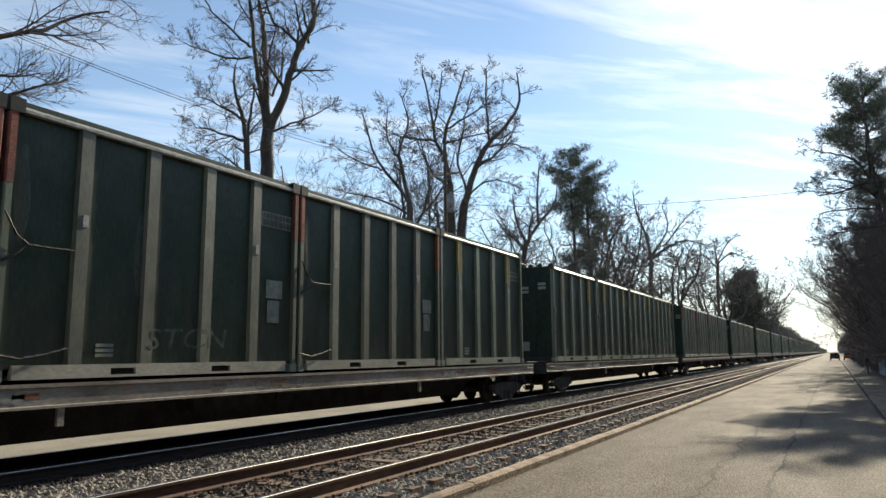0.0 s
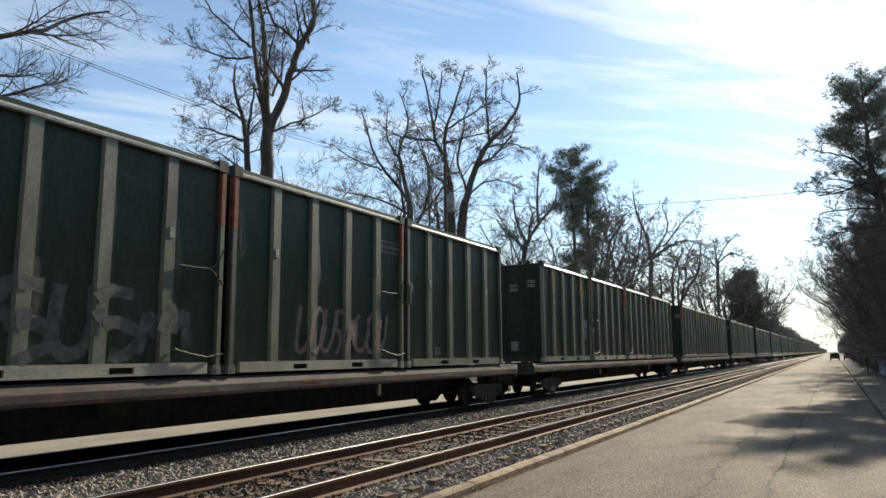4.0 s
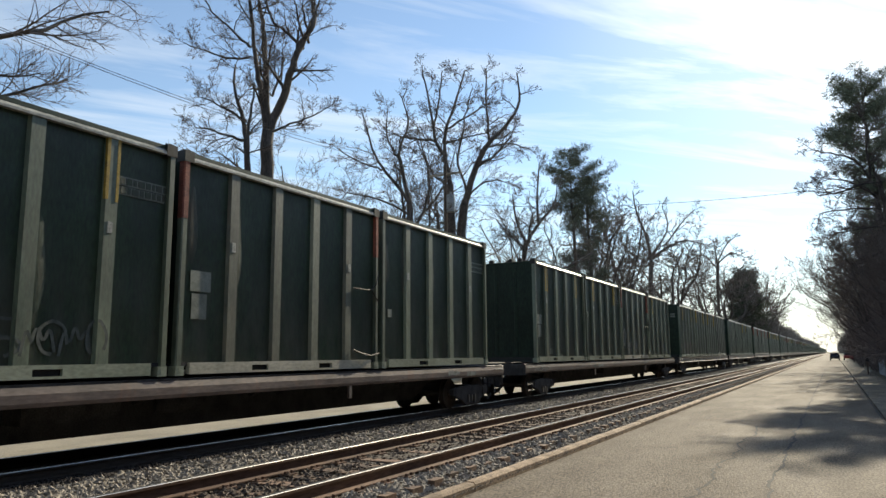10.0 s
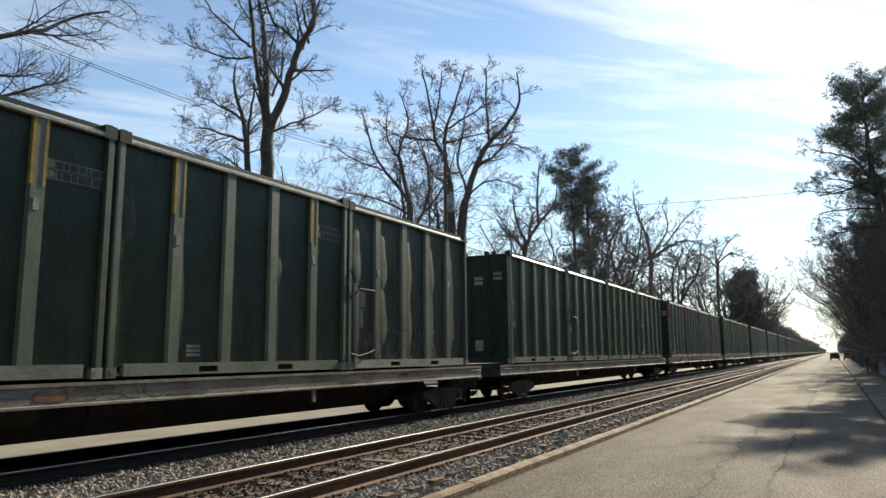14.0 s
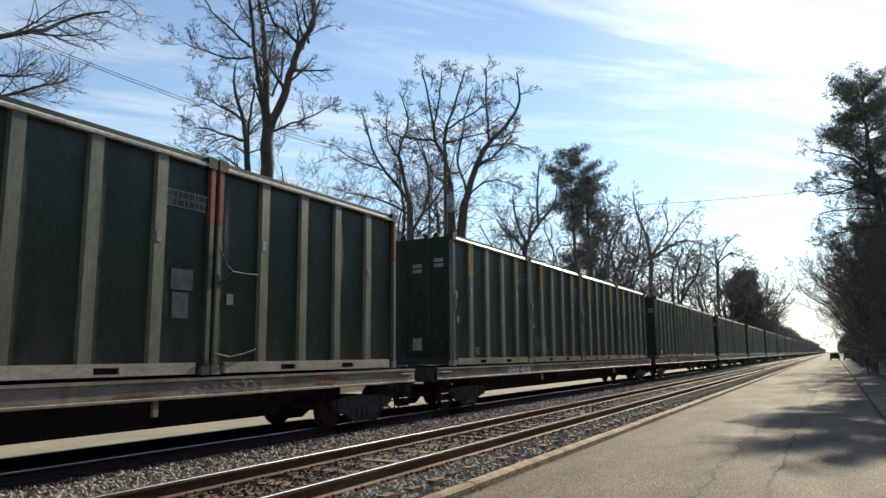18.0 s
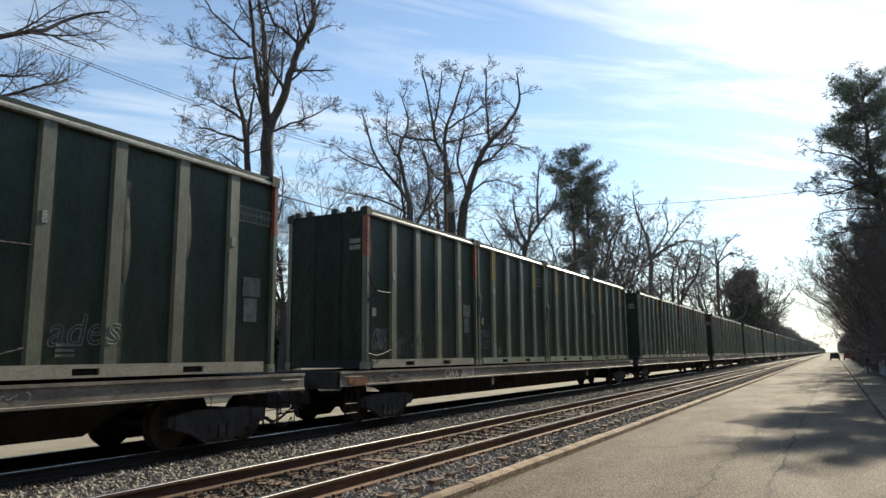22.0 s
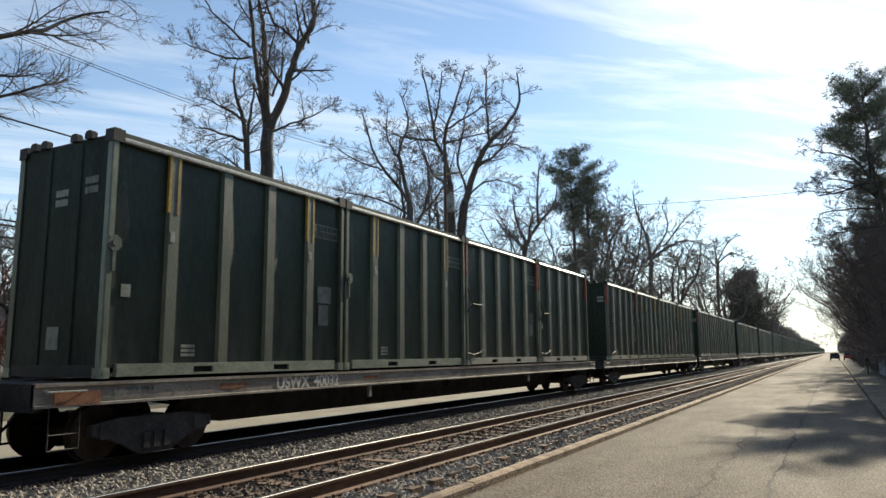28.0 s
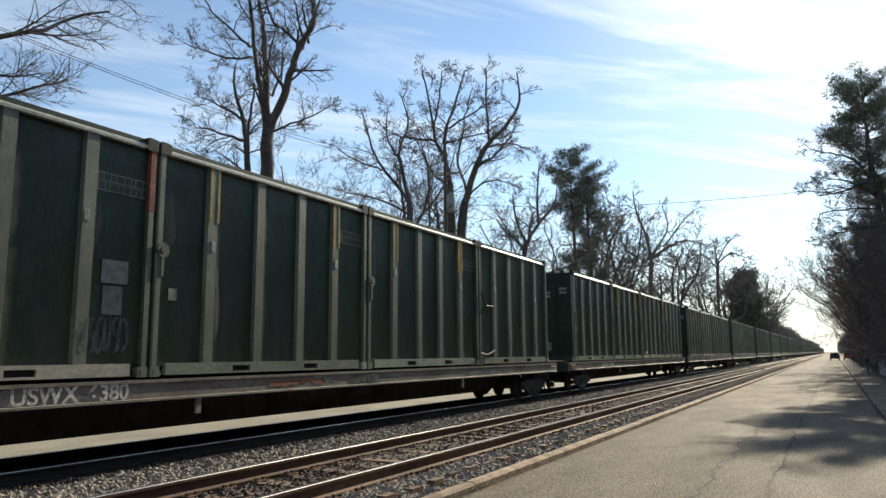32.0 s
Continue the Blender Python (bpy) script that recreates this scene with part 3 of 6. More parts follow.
    def links(pts):
        pts = [Vector(p) for p in pts]
        for p, q in zip(pts, pts[1:]):
            n = max(1, int((q - p).length / 0.07))
            for k in range(n):
                c = p.lerp(q, (k + 0.5) / n)
                s = 0.014 + 0.007 * (k % 2)
                d = (q - p).normalized() * 0.045
                tube(bm, [c - d, c + d], s, 4)
    links([(HW + 0.03, -0.04, 0.42), (HW + 0.04, 0.13, 0.12), (HW + 0.04, 0.30, 0.0), (HW + 0.03, 0.62, -0.01), (HW + 0.02, 0.98, 0.0)])
    links([(HW + 0.04, 0.28, 0.0), (HW + 0.04, 0.12, -0.16), (HW + 0.02, -0.02, -0.24)])
    MESH["chain"] = data_of("chain", bm, M["chain"])
    bm = B()
    links([(HW + 0.03, -0.05, 0.0), (HW + 0.04, 0.30, -0.06), (HW + 0.04, 0.66, 0.0), (HW + 0.02, 0.98, 0.08)])
    MESH["lowchain"] = data_of("chain", bm, M["chain"])
    bm = B()
    box(bm, -HW + 0.06, HW - 0.06, -HL + 0.05, HL - 0.05, 0.16, 0.22)
    MESH["floor"] = data_of("floor_plate", bm, M["under"])
    bm = B()                                        # rounded locking lump on a post
    prism(bm, [(0.02, 0.14), (-0.09, 0.10), (-0.13, 0.0), (-0.10, -0.07), (-0.03, -0.12), (0.06, -0.10), (0.12, -0.03), (0.11, 0.07)], "x", HW - 0.02, HW + 0.03)
    prism(bm, ring(7, 0.05, -0.01, 0.01), "x", HW + 0.03, HW + 0.05)
    box(bm, HW - 0.01, HW + 0.02, -0.03, 0.03, -0.42, -0.08)
    MESH["lock"] = data_of("latch_boss", bm, M["rib"])
    bm = B()                                        # lever with its rod
    tube(bm, [(HW + 0.03, -0.02, 0.22), (HW + 0.05, 0.14, 0.02), (HW + 0.05, 0.62, 0.0)], 0.018, 5)
    box(bm, HW + 0.02, HW + 0.075, 0.50, 0.58, -0.035, 0.035)
    MESH["lever"] = data_of("lever", bm, M["mark"])
    for key, w, h in (("plate_big", 0.46, 0.36), ("plate_tall", 0.34, 0.44), ("plate_small", 0.17, 0.20)):
        bm = B()
        box(bm, HW - 0.076, HW - 0.066, -w / 2, w / 2, -h / 2, h / 2)
        MESH[key] = data_of("placard", bm, M["plate"])
    bm = B()                                        # rows of unreadable small print
    for r in range(2):
        y = -0.42
        for w in ((0.07, 0.10, 0.06, 0.12, 0.09, 0.05, 0.11, 0.08) if r == 0 else (0.10, 0.05, 0.12, 0.07, 0.11, 0.06, 0.08, 0.10)):
            box(bm, HW - 0.076, HW - 0.068, y, y + w, 0.03 - r * 0.15, 0.13 - r * 0.15)
            y += w + 0.03
    MESH["print"] = data_of("lettering", bm, M["panel"])
    bm = B()
    box(bm, HW - 0.083, HW - 0.074, -0.46, 0.44, 0.005, 0.155)
    box(bm, HW - 0.083, HW - 0.074, -0.46, 0.42, -0.145, -0.01)
    MESH["printback"] = data_of("label_strip", bm, M["plate"])
    bm = B()
    for r in range(2):
        x = -0.16
        for w in (0.06, 0.09, 0.05, 0.08):
            box(bm, x, x + w, HL - 0.030, HL - 0.022, 0.03 - r * 0.16, 0.14 - r * 0.16)
            x += w + 0.012
    MESH["endprint"] = data_of("end_lettering", bm, M["plate"])
    bm = B()
    for r in range(3):
        box(bm, HW - 0.076, HW - 0.068, -0.15, 0.15, -0.1 + r * 0.075, -0.05 + r * 0.075)
    MESH["lowprint"] = data_of("lettering", bm, M["plate"])
    bm = B()
    box(bm, -0.15, 0.15, HL - 0.030, HL - 0.022, -0.18, 0.18)
    MESH["endplate"] = data_of("end_placard", bm, M["plate"])
    MESH["side_b"] = MESH["side"].copy()
    MESH["side_b"].materials[0] = M["worn"]
    bm = B()
    box(bm, HW - 0.012, HW - 0.004, -0.045, 0.045, -0.09, 0.09)
    MESH["tag"] = data_of("rib_tag", bm, M["mark"])


container_meshes()
FLIP = pose(0, 0, 0, 0, 0, 180)


def scribble(seed, w, h, letters, thick=0.045):
    """Loose sprayed strokes on the upright side face, in local y (width) and z (height)."""
    rng = random.Random(seed)
    bm = B()
    slant, lift = 0.0, []

    def stroke(pts):
        prev = None
        pts = [(y + slant * z + rng.gauss(0, 0.02) * h, z + rng.gauss(0, 0.03) * h) for y, z in pts]
        for _ in range(2):
            pts = [pts[0]] + [(a[0] + (b[0] - a[0]) * q, a[1] + (b[1] - a[1]) * q) for a, b in zip(pts, pts[1:]) for q in (0.25, 0.75)] + [pts[-1]]
        lift.append(0.0015)
        for i, (y, z) in enumerate(pts):
            a, b = pts[max(i - 1, 0)], pts[min(i + 1, len(pts) - 1)]
            d = Vector((b[0] - a[0], b[1] - a[1], 0))
            if d.length < 1e-6:
                continue
            n = Vector((-d.y, d.x, 0)).normalized() * thick * 0.5 * rng.uniform(0.85, 1.1)
            row = (bm.verts.new((len(lift) * 0.0015, y - n.x, z - n.y)), bm.verts.new((len(lift) * 0.0015 + 0.0006, y + n.x, z + n.y)))
            if prev:
                bm.faces.new((prev[0], prev[1], row[1], row[0]))
            prev = row
    slant = rng.uniform(-0.3, 0.3)
    for k in range(letters):
        cy = -w / 2 + w * (k + 0.5) / letters + rng.uniform(-0.12, 0.12) * w / letters
        lw = w / letters * rng.uniform(0.35, 0.75)
        kind = rng.randrange(4)
        t0 = rng.uniform(0, 6.28)
        if kind == 0:
            stroke([(cy + lw * math.cos(t0 + i * 0.5), h / 2 * math.sin(t0 + i * 0.5)) for i in range(11)])
        elif kind == 1:
            stroke([(cy - lw, -h / 2), (cy - lw * 0.7, h * 0.3), (cy - lw * 0.2, -h * 0.35), (cy + lw * 0.2, h * 0.45), (cy + lw * 0.6, -h * 0.2), (cy + lw * 1.1, h * 0.35), (cy + lw * 1.4, -h * 0.4)])
        elif kind == 2:
            stroke([(cy - lw * 0.8, h / 2), (cy - lw * 0.9, -h * 0.3), (cy - lw * 0.3, -h / 2), (cy + lw * 0.5, -h * 0.45), (cy + lw * 0.9, -h * 0.1), (cy + lw * 0.8, h / 2)])
        else:
            stroke([(cy + lw * (0.8 * math.cos(1 + i * 0.55)), h / 4 + h / 4 * math.sin(1 + i * 0.55)) for i in range(8)])
            stroke([(cy + lw * (0.8 * math.cos(2.2 - i * 0.55)), -h / 4 + h / 4 * math.sin(2.2 - i * 0.55)) for i in range(8)])
    return bm


def make_container(at, label, style="", rng=None):
    """style letters: O orange post tops and tan rails, G green with yellow-edged ribs (g: first rib only), c chain at the front,
    C chain at the rear, l latch boss, p placards in the last bay, P in the first bay, s small placard, t b e lettering, B battered."""
    c = thing("waste_container", at, label, "container", "containers on the train")
    tan = "O" in style or "B" in style
    mir = Matrix.Diagonal((1, -1, 1, 1))
    for side, m in enumerate((pose(0, 0, 0), FLIP)):
        part("side_panel", MESH["side_b" if "B" in style else "side"], None, c, at=m)
        part("bottom_rail", MESH["brail_tan" if tan else "brail"], None, c, at=m)
        part("top_rail", MESH["trail"], None, c, at=m)
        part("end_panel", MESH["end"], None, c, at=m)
        part("end_rail", MESH["endsill"], None, c, at=m)
        for y in RIB_Y:
            part("rib", MESH["rib_tan" if tan else "rib"], None, c, at=m @ pose(0, y + rng.uniform(-0.03, 0.03), 0))
        for x in (-0.40, 0.40):
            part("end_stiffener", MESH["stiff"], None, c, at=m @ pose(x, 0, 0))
        for q in (Matrix.Identity(4), mir):
            part("corner_post", MESH["post"], None, c, at=m @ q)
            part("corner_casting", MESH["casting"], None, c, at=m @ q)
            part("top_casting", MESH["topcasting"], None, c, at=m @ q)
    part("lid", MESH["lid"], None, c)
    part("floor_plate", MESH["floor"], None, c)
    for y in (-1.0, 1.0):
        part("fork_pocket", MESH["pocket"], None, c, at=pose(0, y, 0))
    for x in (-0.88, -0.50, 0.28, 0.66):
        part("hinge_lug", MESH["lug"], None, c, at=pose(x + rng.uniform(-0.06, 0.06), -HL + 0.03, BOX_H + 0.02))
    for i in (0, 3):
        part("rib_tag", MESH["tag"], None, c, at=pose(0, RIB_Y[i], 2.35 + rng.uniform(-0.1, 0.1)))
    if "O" in style:
        part("post_paint", MESH["postpaint"], None, c, "faded orange-red post top", at=mir)
        part("post_paint", MESH["postpaint"], None, c, "faded orange-red post top")
    for i in ((0, 3) if "G" in style else (0,) if "g" in style else ()):
        part("rib_paint", MESH["ribpaint"], None, c, "yellow painted rib edges", at=pose(0, RIB_Y[i], 0))
    # bowed and worn sheet beside ribs and posts
    spots = [(-HL + 0.30, 2.6)] + [(y + 0.17 * rng.choice((-1, 1, 1)), rng.uniform(1.0, 3.0)) for y in rng.sample(RIB_Y, 2)]
    if "B" in style:
        spots = [(y + s * 0.22, z) for y in [-HL + 0.15] + RIB_Y for s, z in ((1, rng.uniform(0.8, 1.6)), (1, rng.uniform(2.2, 3.2)))]
    for y, z in spots:
        part("dent", MESH[rng.choice(("dent_a", "dent_b", "dent_c"))], None, c, "bowed and scuffed sheet", at=pose(0, y, min(max(z, 1.25), 2.6)) @ (Matrix.Diagonal((1.02, 1.7, 1.35, 1)) if "B" in style else Matrix.Identity(4)))
    for f in style:
        if f == "l":
            part("latch_boss", MESH["lock"], None, c, at=pose(0, -HL + 0.12, 2.05))
        elif f in "cC":
            m = pose(0, -HL + 0.06, 0) if f == "c" else pose(0, HL - 0.06, 0) @ mir
            part("chain", MESH["chain"], None, c, "hanging steel chain", at=m @ pose(0, 0, 1.85))
            part("chain", MESH["lowchain"], None, c, "hanging steel chain", at=m @ pose(0, 0, 0.36))
        elif f in "pP":
            y = HL - 0.62 if f == "p" else -HL + 0.52
            part("placard", MESH["plate_big"], None, c, "pale rectangular placard", at=pose(0.004, y, 1.62))
            part("placard", MESH["plate_tall"], None, c, "pale rectangular placard", at=pose(0.004, y - 0.02, 1.18))
        elif f == "s":
            part("placard", MESH["plate_small"], None, c, "small pale placard", at=pose(0.004, -HL + 0.42, 1.35))
        elif f == "t":
            strip = part("label_strip", MESH["printback"], None, c, "pale label strips with unreadable dark lettering", at=pose(0.004, HL - 0.57, 3.0))
            part("lettering", MESH["print"], None, strip)
        elif f == "b":
            part("lettering", MESH["lowprint"], None, c, "small unreadable pale lettering", at=pose(0.004, -HL + BOX_L / 5 + 0.5, 0.42))
        elif f == "e":
            part("end_lettering", MESH["endprint"], None, c, "block of unreadable pale lettering", at=FLIP @ pose(-0.72, 0, 3.02))
            part("end_lettering", MESH["endprint"], None, c, "block of unreadable pale lettering", at=FLIP @ pose(0.02, 0, 2.88))
            part("end_placard", MESH["endplate"], None, c, "pale placard", at=FLIP @ pose(0.02, 0, 0.62))
        elif f == "E":
            part("end_lettering", MESH["endprint"], None, c, "block of unreadable pale lettering", at=FLIP @ pose(-0.85, 0, 2.98))
    return c


def spray(c, seed, y, z, w, h, letters, mat="spray_white", thick=0.05):
    """Unreadable sprayed strokes, lying on ribs and sheet alike."""
    bm = scribble(seed, w, h, letters + 3, thick * 1.25)
    bmesh.ops.split_edges(bm, edges=bm.edges[:])
    for f in bm.faces:
        on_rib = min(abs(f.calc_center_median().y + y - r) for r in RIB_Y) < 0.11
        for v in f.verts:
            v.co = Vector((v.co.x + (HW - 0.008 if on_rib else HW - 0.080), v.co.y + y, v.co.z + z))
    tagged(part("sprayed_scrawl", bm, M[mat], c), "unreadable sprayed strokes", kind="stuff")


def word_mesh(text, w, h, fat=0.0, rim=0.0):
    """A word from the built-in font, fitted to a width and height; rim > 0 draws its outline as a round line."""
    cu = bpy.data.curves.new("word", "FONT")
    cu.body, cu.size, cu.offset, cu.resolution_u = text, 1.0, fat, 3
    if rim:
        cu.fill_mode, cu.bevel_depth, cu.bevel_resolution = "NONE", rim, 0
    ob = bpy.data.objects.new("word", cu)
    scene.collection.objects.link(ob)
    me = bpy.data.meshes.new_from_object(ob.evaluated_get(bpy.context.evaluated_depsgraph_get()))
    bpy.data.objects.remove(ob)
    bm = B()
    bm.from_mesh(me)
    lo = [min(v.co[i] for v in bm.verts) for i in (0, 1)]
    hi = [max(v.co[i] for v in bm.verts) for i in (0, 1)]
    for v in bm.verts:
        u = ((v.co.x - lo[0]) / (hi[0] - lo[0]) - 0.5) * w
        q = ((v.co.y - lo[1]) / (hi[1] - lo[1]) - 0.5) * h
        v.co = Vector((v.co.z * 0.15, u + 0.04 * math.sin(q * 5), q + 0.05 * h * math.sin(u * 2.3)))
    return bm


def sprayed_word(c, text, y, z, w, h, mat, fat=0.04, rim=0.0, lift=0.0):
    """A sprayed word that lies on ribs and sheet alike."""
    bm = word_mesh(text, w, h, fat, rim)
    for r in RIB_Y:
        for e in (-0.117, 0.117):
            bmesh.ops.bisect_plane(bm, geom=bm.verts[:] + bm.edges[:] + bm.faces[:], plane_co=(0, r + e - y, 0), plane_no=(0, 1, 0))
    bmesh.ops.split_edges(bm, edges=bm.edges[:])
    for f in bm.faces:
        on_rib = min(abs(f.calc_center_median().y + y - r) for r in RIB_Y) < 0.116
        for v in f.verts:
            v.co = Vector((v.co.x + lift + (HW - 0.008 if on_rib else HW - 0.080), v.co.y + y, v.co.z + z))
    tagged(part("sprayed_word", bm, M[mat], c), "sprayed word in loose letters", kind="stuff")


def far_container_mesh():
    bm = B()
    for s in (-1, 1):
        x0, x1 = sorted((s * (HW - 0.12), s * (HW - 0.085)))
        box(bm, x0, x1, -HL + 0.1, HL - 0.1, 0.2, BOX_H - 0.1)
    box(bm, -HW + 0.06, HW - 0.06, -HL + 0.03, HL - 0.03, BOX_H - 0.10, BOX_H - 0.02)
    for s in (-1, 1):
        y0, y1 = sorted((s * (HL - 0.06), s * (HL - 0.03)))
        box(bm, -HW + 0.1, HW - 0.1, y0, y1, 0.1, BOX_H - 0.1)
    MESH["farbody"] = data_of("body", bm, M["panel"])
    bm = B()
    for s in (-1, 1):
        x0, x1 = sorted((s * (HW - 0.09), s * (HW - 0.012)))
        for y in RIB_Y:
            box(bm, x0, x1, y - 0.115, y + 0.115, 0.2, BOX_H - 0.1)
        for y in (-HL + 0.055, HL - 0.055):
            box(bm, s * HW - 0.06 - 0.06 * s, s * HW + 0.06 - 0.06 * s, y - 0.055, y + 0.055, 0, BOX_H)
    MESH["farribs"] = data_of("ribs", bm, M["rib"])
    bm = B()
    for s in (-1, 1):
        x0, x1 = sorted((s * (HW - 0.10), s * (HW - 0.004)))
        box(bm, x0, x1, -HL + 0.3, HL - 0.3, 0.02, 0.21)
        box(bm, x0, x1, -HL + 0.16, HL - 0.16, BOX_H - 0.1, BOX_H - 0.02)
    MESH["farrails"] = data_of("rails", bm, M["rail"])


far_container_mesh()


def wheelset_mesh():
    bm = B()
    for s in (-1, 1):
        x = s * 0.755
        prism(bm, ring(22, 0.42), "x", x - 0.06, x + 0.06)
        prism(bm, ring(22, 0.455), "x", x - s * 0.06 - 0.012, x - s * 0.06 + 0.012)
        for k in range(4):
            a = k * math.pi / 2
            box(bm, x + s * 0.06 - 0.004, x + s * 0.06 + 0.008, 0.23 * math.cos(a) - 0.05, 0.23 * math.cos(a) + 0.05, 0.23 * math.sin(a) - 0.05, 0.23 * math.sin(a) + 0.05)
        prism(bm, ring(12, 0.13), "x", x + s * 0.06, x + s * 0.20) if s > 0 else prism(bm, ring(12, 0.13), "x", x - 0.20, x - 0.06)
    prism(bm, ring(10, 0.085), "x", -0.72, 0.72)
    return data_of("wheelset", bm, M["wheel"])


def flatcar_meshes():
    MESH["wheelset"] = wheelset_mesh()
    bm = B()                                         # cast truck frame
    for s in (-1, 1):
        x = s * 1.02
        prism(bm, [(-1.15, 0.52), (-1.15, 0.36), (-0.62, 0.20), (-0.30, 0.02), (0.30, 0.02), (0.62, 0.20), (1.15, 0.36), (1.15, 0.52), (0.62, 0.60), (-0.62, 0.60)], "x", x - 0.06, x + 0.06)
        for y in (-0.89, 0.89):
            box(bm, x - 0.09, x + 0.09, y - 0.14, y + 0.14, 0.30, 0.53)
        for k in (-0.2, 0.0, 0.2):
            box(bm, x + s * 0.05 - 0.05, x + s * 0.05 + 0.05, k - 0.06, k + 0.06, 0.10, 0.34)
    box(bm, -1.0, 1.0, -0.2, 0.2, 0.32, 0.62)
    prism(bm, ring(12, 0.34), "z", 0.60, 0.80)      # centre plate
    MESH["truck"] = data_of("truck_frame", bm, M["under"])


flatcar_meshes()


def lettering(car, text, y):
    """White stencilled reporting marks on the side sill; '#' stands for a figure that cannot be read."""
    for s in text.split():
        if "#" in s:
            bm = B()
            for i in range(len(s)):
                box(bm, 1.200, 1.206, y + i * 0.20, y + i * 0.20 + 0.13, 0.94, 1.14)
            part("marking", bm, M["stencil"], car, "worn unreadable white figures")
            y += len(s) * 0.20 + 0.15
            continue
        cu = bpy.data.curves.new("marking", "FONT")
        cu.body, cu.size, cu.extrude, cu.offset = s, 0.34, 0.002, 0.008
        ob = bpy.data.objects.new("marking", cu)
        scene.collection.objects.link(ob)
        dg = bpy.context.evaluated_depsgraph_get()
        me = bpy.data.meshes.new_from_object(ob.evaluated_get(dg))
        wide = ob.dimensions.x
        bpy.data.objects.remove(ob)
        me.materials.clear()
        me.materials.append(M["stencil"])
        me.name = "marking"
        at = Matrix(((0, 0, 1, 1.203), (1, 0, 0, y), (0, 1, 0, 0.92), (0, 0, 0, 1)))
        part("marking", me, None, car, "white stencilled wagon marking", at=at)
        y += wide + 0.16


def make_flatcar(at, kind, half, label, marks="", near=True):
    """Local origin at rail height, mid length; half: half its length over the end sills."""
    sill = M["sill_a"] if kind == "a" else M["sill_b"]
    car = thing("flatcar", at, label, "flat wagon", "wagons of the train")
    top, low = DECK_Z - TRAIN_RAIL, 0.86
    key = "car%s%.1f" % (kind, half)
    if key not in MESH:
        bm = B()
        box(bm, -1.20, 1.20, -half + 0.05, half - 0.05, top - 0.06, top - 0.005)
        d = data_of("deck", bm, M["under"])
        bm = B()
        w = 1.22
        if kind == "a":
            prism(bm, [(w - 0.10, low), (w, low), (w, low + 0.035), (w - 0.025, low + 0.045), (w - 0.025, top - 0.06), (w, top - 0.05), (w, top), (w - 0.10, top)], "y", -half, half)
        else:
            prism(bm, [(w - 0.12, low + 0.02), (w - 0.03, low + 0.02), (w - 0.005, low + 0.08), (w, low + 0.20), (w - 0.02, top - 0.04), (w - 0.06, top), (w - 0.12, top)], "y", -half, half)
        s = data_of("side_sill", bm, sill)
        bm = B()
        prism(bm, [(-half + 0.5, top - 0.06), (half - 0.5, top - 0.06), (half - 3.6, 0.66), (half - 4.3, 0.32), (-half + 4.3, 0.32), (-half + 3.6, 0.66)], "x", -0.30, 0.30)
        c = data_of("centre_sill", bm, M["under"])
        bm = B()
        prism(bm, [(-1.12, top - 0.06), (1.12, top - 0.06), (0.36, 0.75), (-0.36, 0.75)], "y", -0.05, 0.05)
        cb = data_of("cross_bearer", bm, M["under"])
        bm = B()
        box(bm, 1.14, 1.20, -0.05, 0.05, low - 0.26, low + 0.02)
        sk = data_of("stake_bracket", bm, sill)
        bm = B()
        box(bm, 1.19, 1.226, half - 1.0, half - 0.28, low + 0.02, low + 0.21)
        op = data_of("reflector_plate", bm, M["rustpatch"])
        bm = B()
        prism(bm, ring(12, 0.2, 0.2, 0.74), "y", 0.4, 1.5)
        rv = data_of("air_reservoir", bm, M["under"])
        bm = B()
        box(bm, -1.18, 1.18, half - 0.12, half, low - 0.05, top - 0.01)
        box(bm, -0.28, 0.28, half - 0.1, half + 0.22, 0.48, low + 0.1)
        e = data_of("end_sill", bm, M["under"])
        bm = B()
        box(bm, -0.09, 0.09, half + 0.2, half + (0.62 if kind == "a" else 0.9), 0.52, 0.70)
        box(bm, -0.16, 0.16, half + (0.42 if kind == "a" else 0.7), half + (0.70 if kind == "a" else 0.98), 0.42, 0.72)
        k = data_of("coupler", bm, M["under"])
        bm = B()
        end = half + (0.68 if kind == "a" else 0.95)
        tube(bm, [(0.62, half - 1.0, 0.75), (0.62, half - 0.55, 0.34), (0.60, half - 0.1, 0.12), (0.52, half + 0.2, 0.08), (0.42, (half + end) / 2 + 0.1, 0.14), (0.30, end, 0.22)], 0.026, 6)
        tube(bm, [(0.95, half - 0.2, 0.84), (0.90, half + 0.10, 0.36), (0.70, half + 0.42, 0.27), (0.45, end, 0.46)], 0.022, 5)
        tube(bm, [(1.15, half - 0.1, 0.82), (1.12, half + 0.06, 0.46), (0.9, half + 0.12, 0.55), (0.2, half + 0.2, 0.62)], 0.016, 4)
        for q in (0.35, 0.75):
            tube(bm, [(0.80, half - q, 0.85), (0.80, half - q, 0.20)], 0.02, 5)
        tube(bm, [(0.80, half - 0.2, 0.20), (0.80, half - 0.9, 0.22)], 0.02, 5)
        h = data_of("air_hose", bm, M["hose"])
        bm = B()                                     # corner step
        for y in (half - 0.25, half - 0.72):
            tube(bm, [(1.17, y, low), (1.17, y, 0.26)], 0.011, 4)
        for z in (0.27, 0.48):
            tube(bm, [(1.17, half - 0.25, z), (1.17, half - 0.72, z)], 0.011, 4)
        st = data_of("corner_step", bm, M["chain"])
        bm = B()
        tube(bm, [(1.20, half - 0.15, top - 0.12), (1.26, half - 0.15, top - 0.12), (1.26, half - 0.75, top - 0.12), (1.20, half - 0.75, top - 0.12)], 0.013, 5)
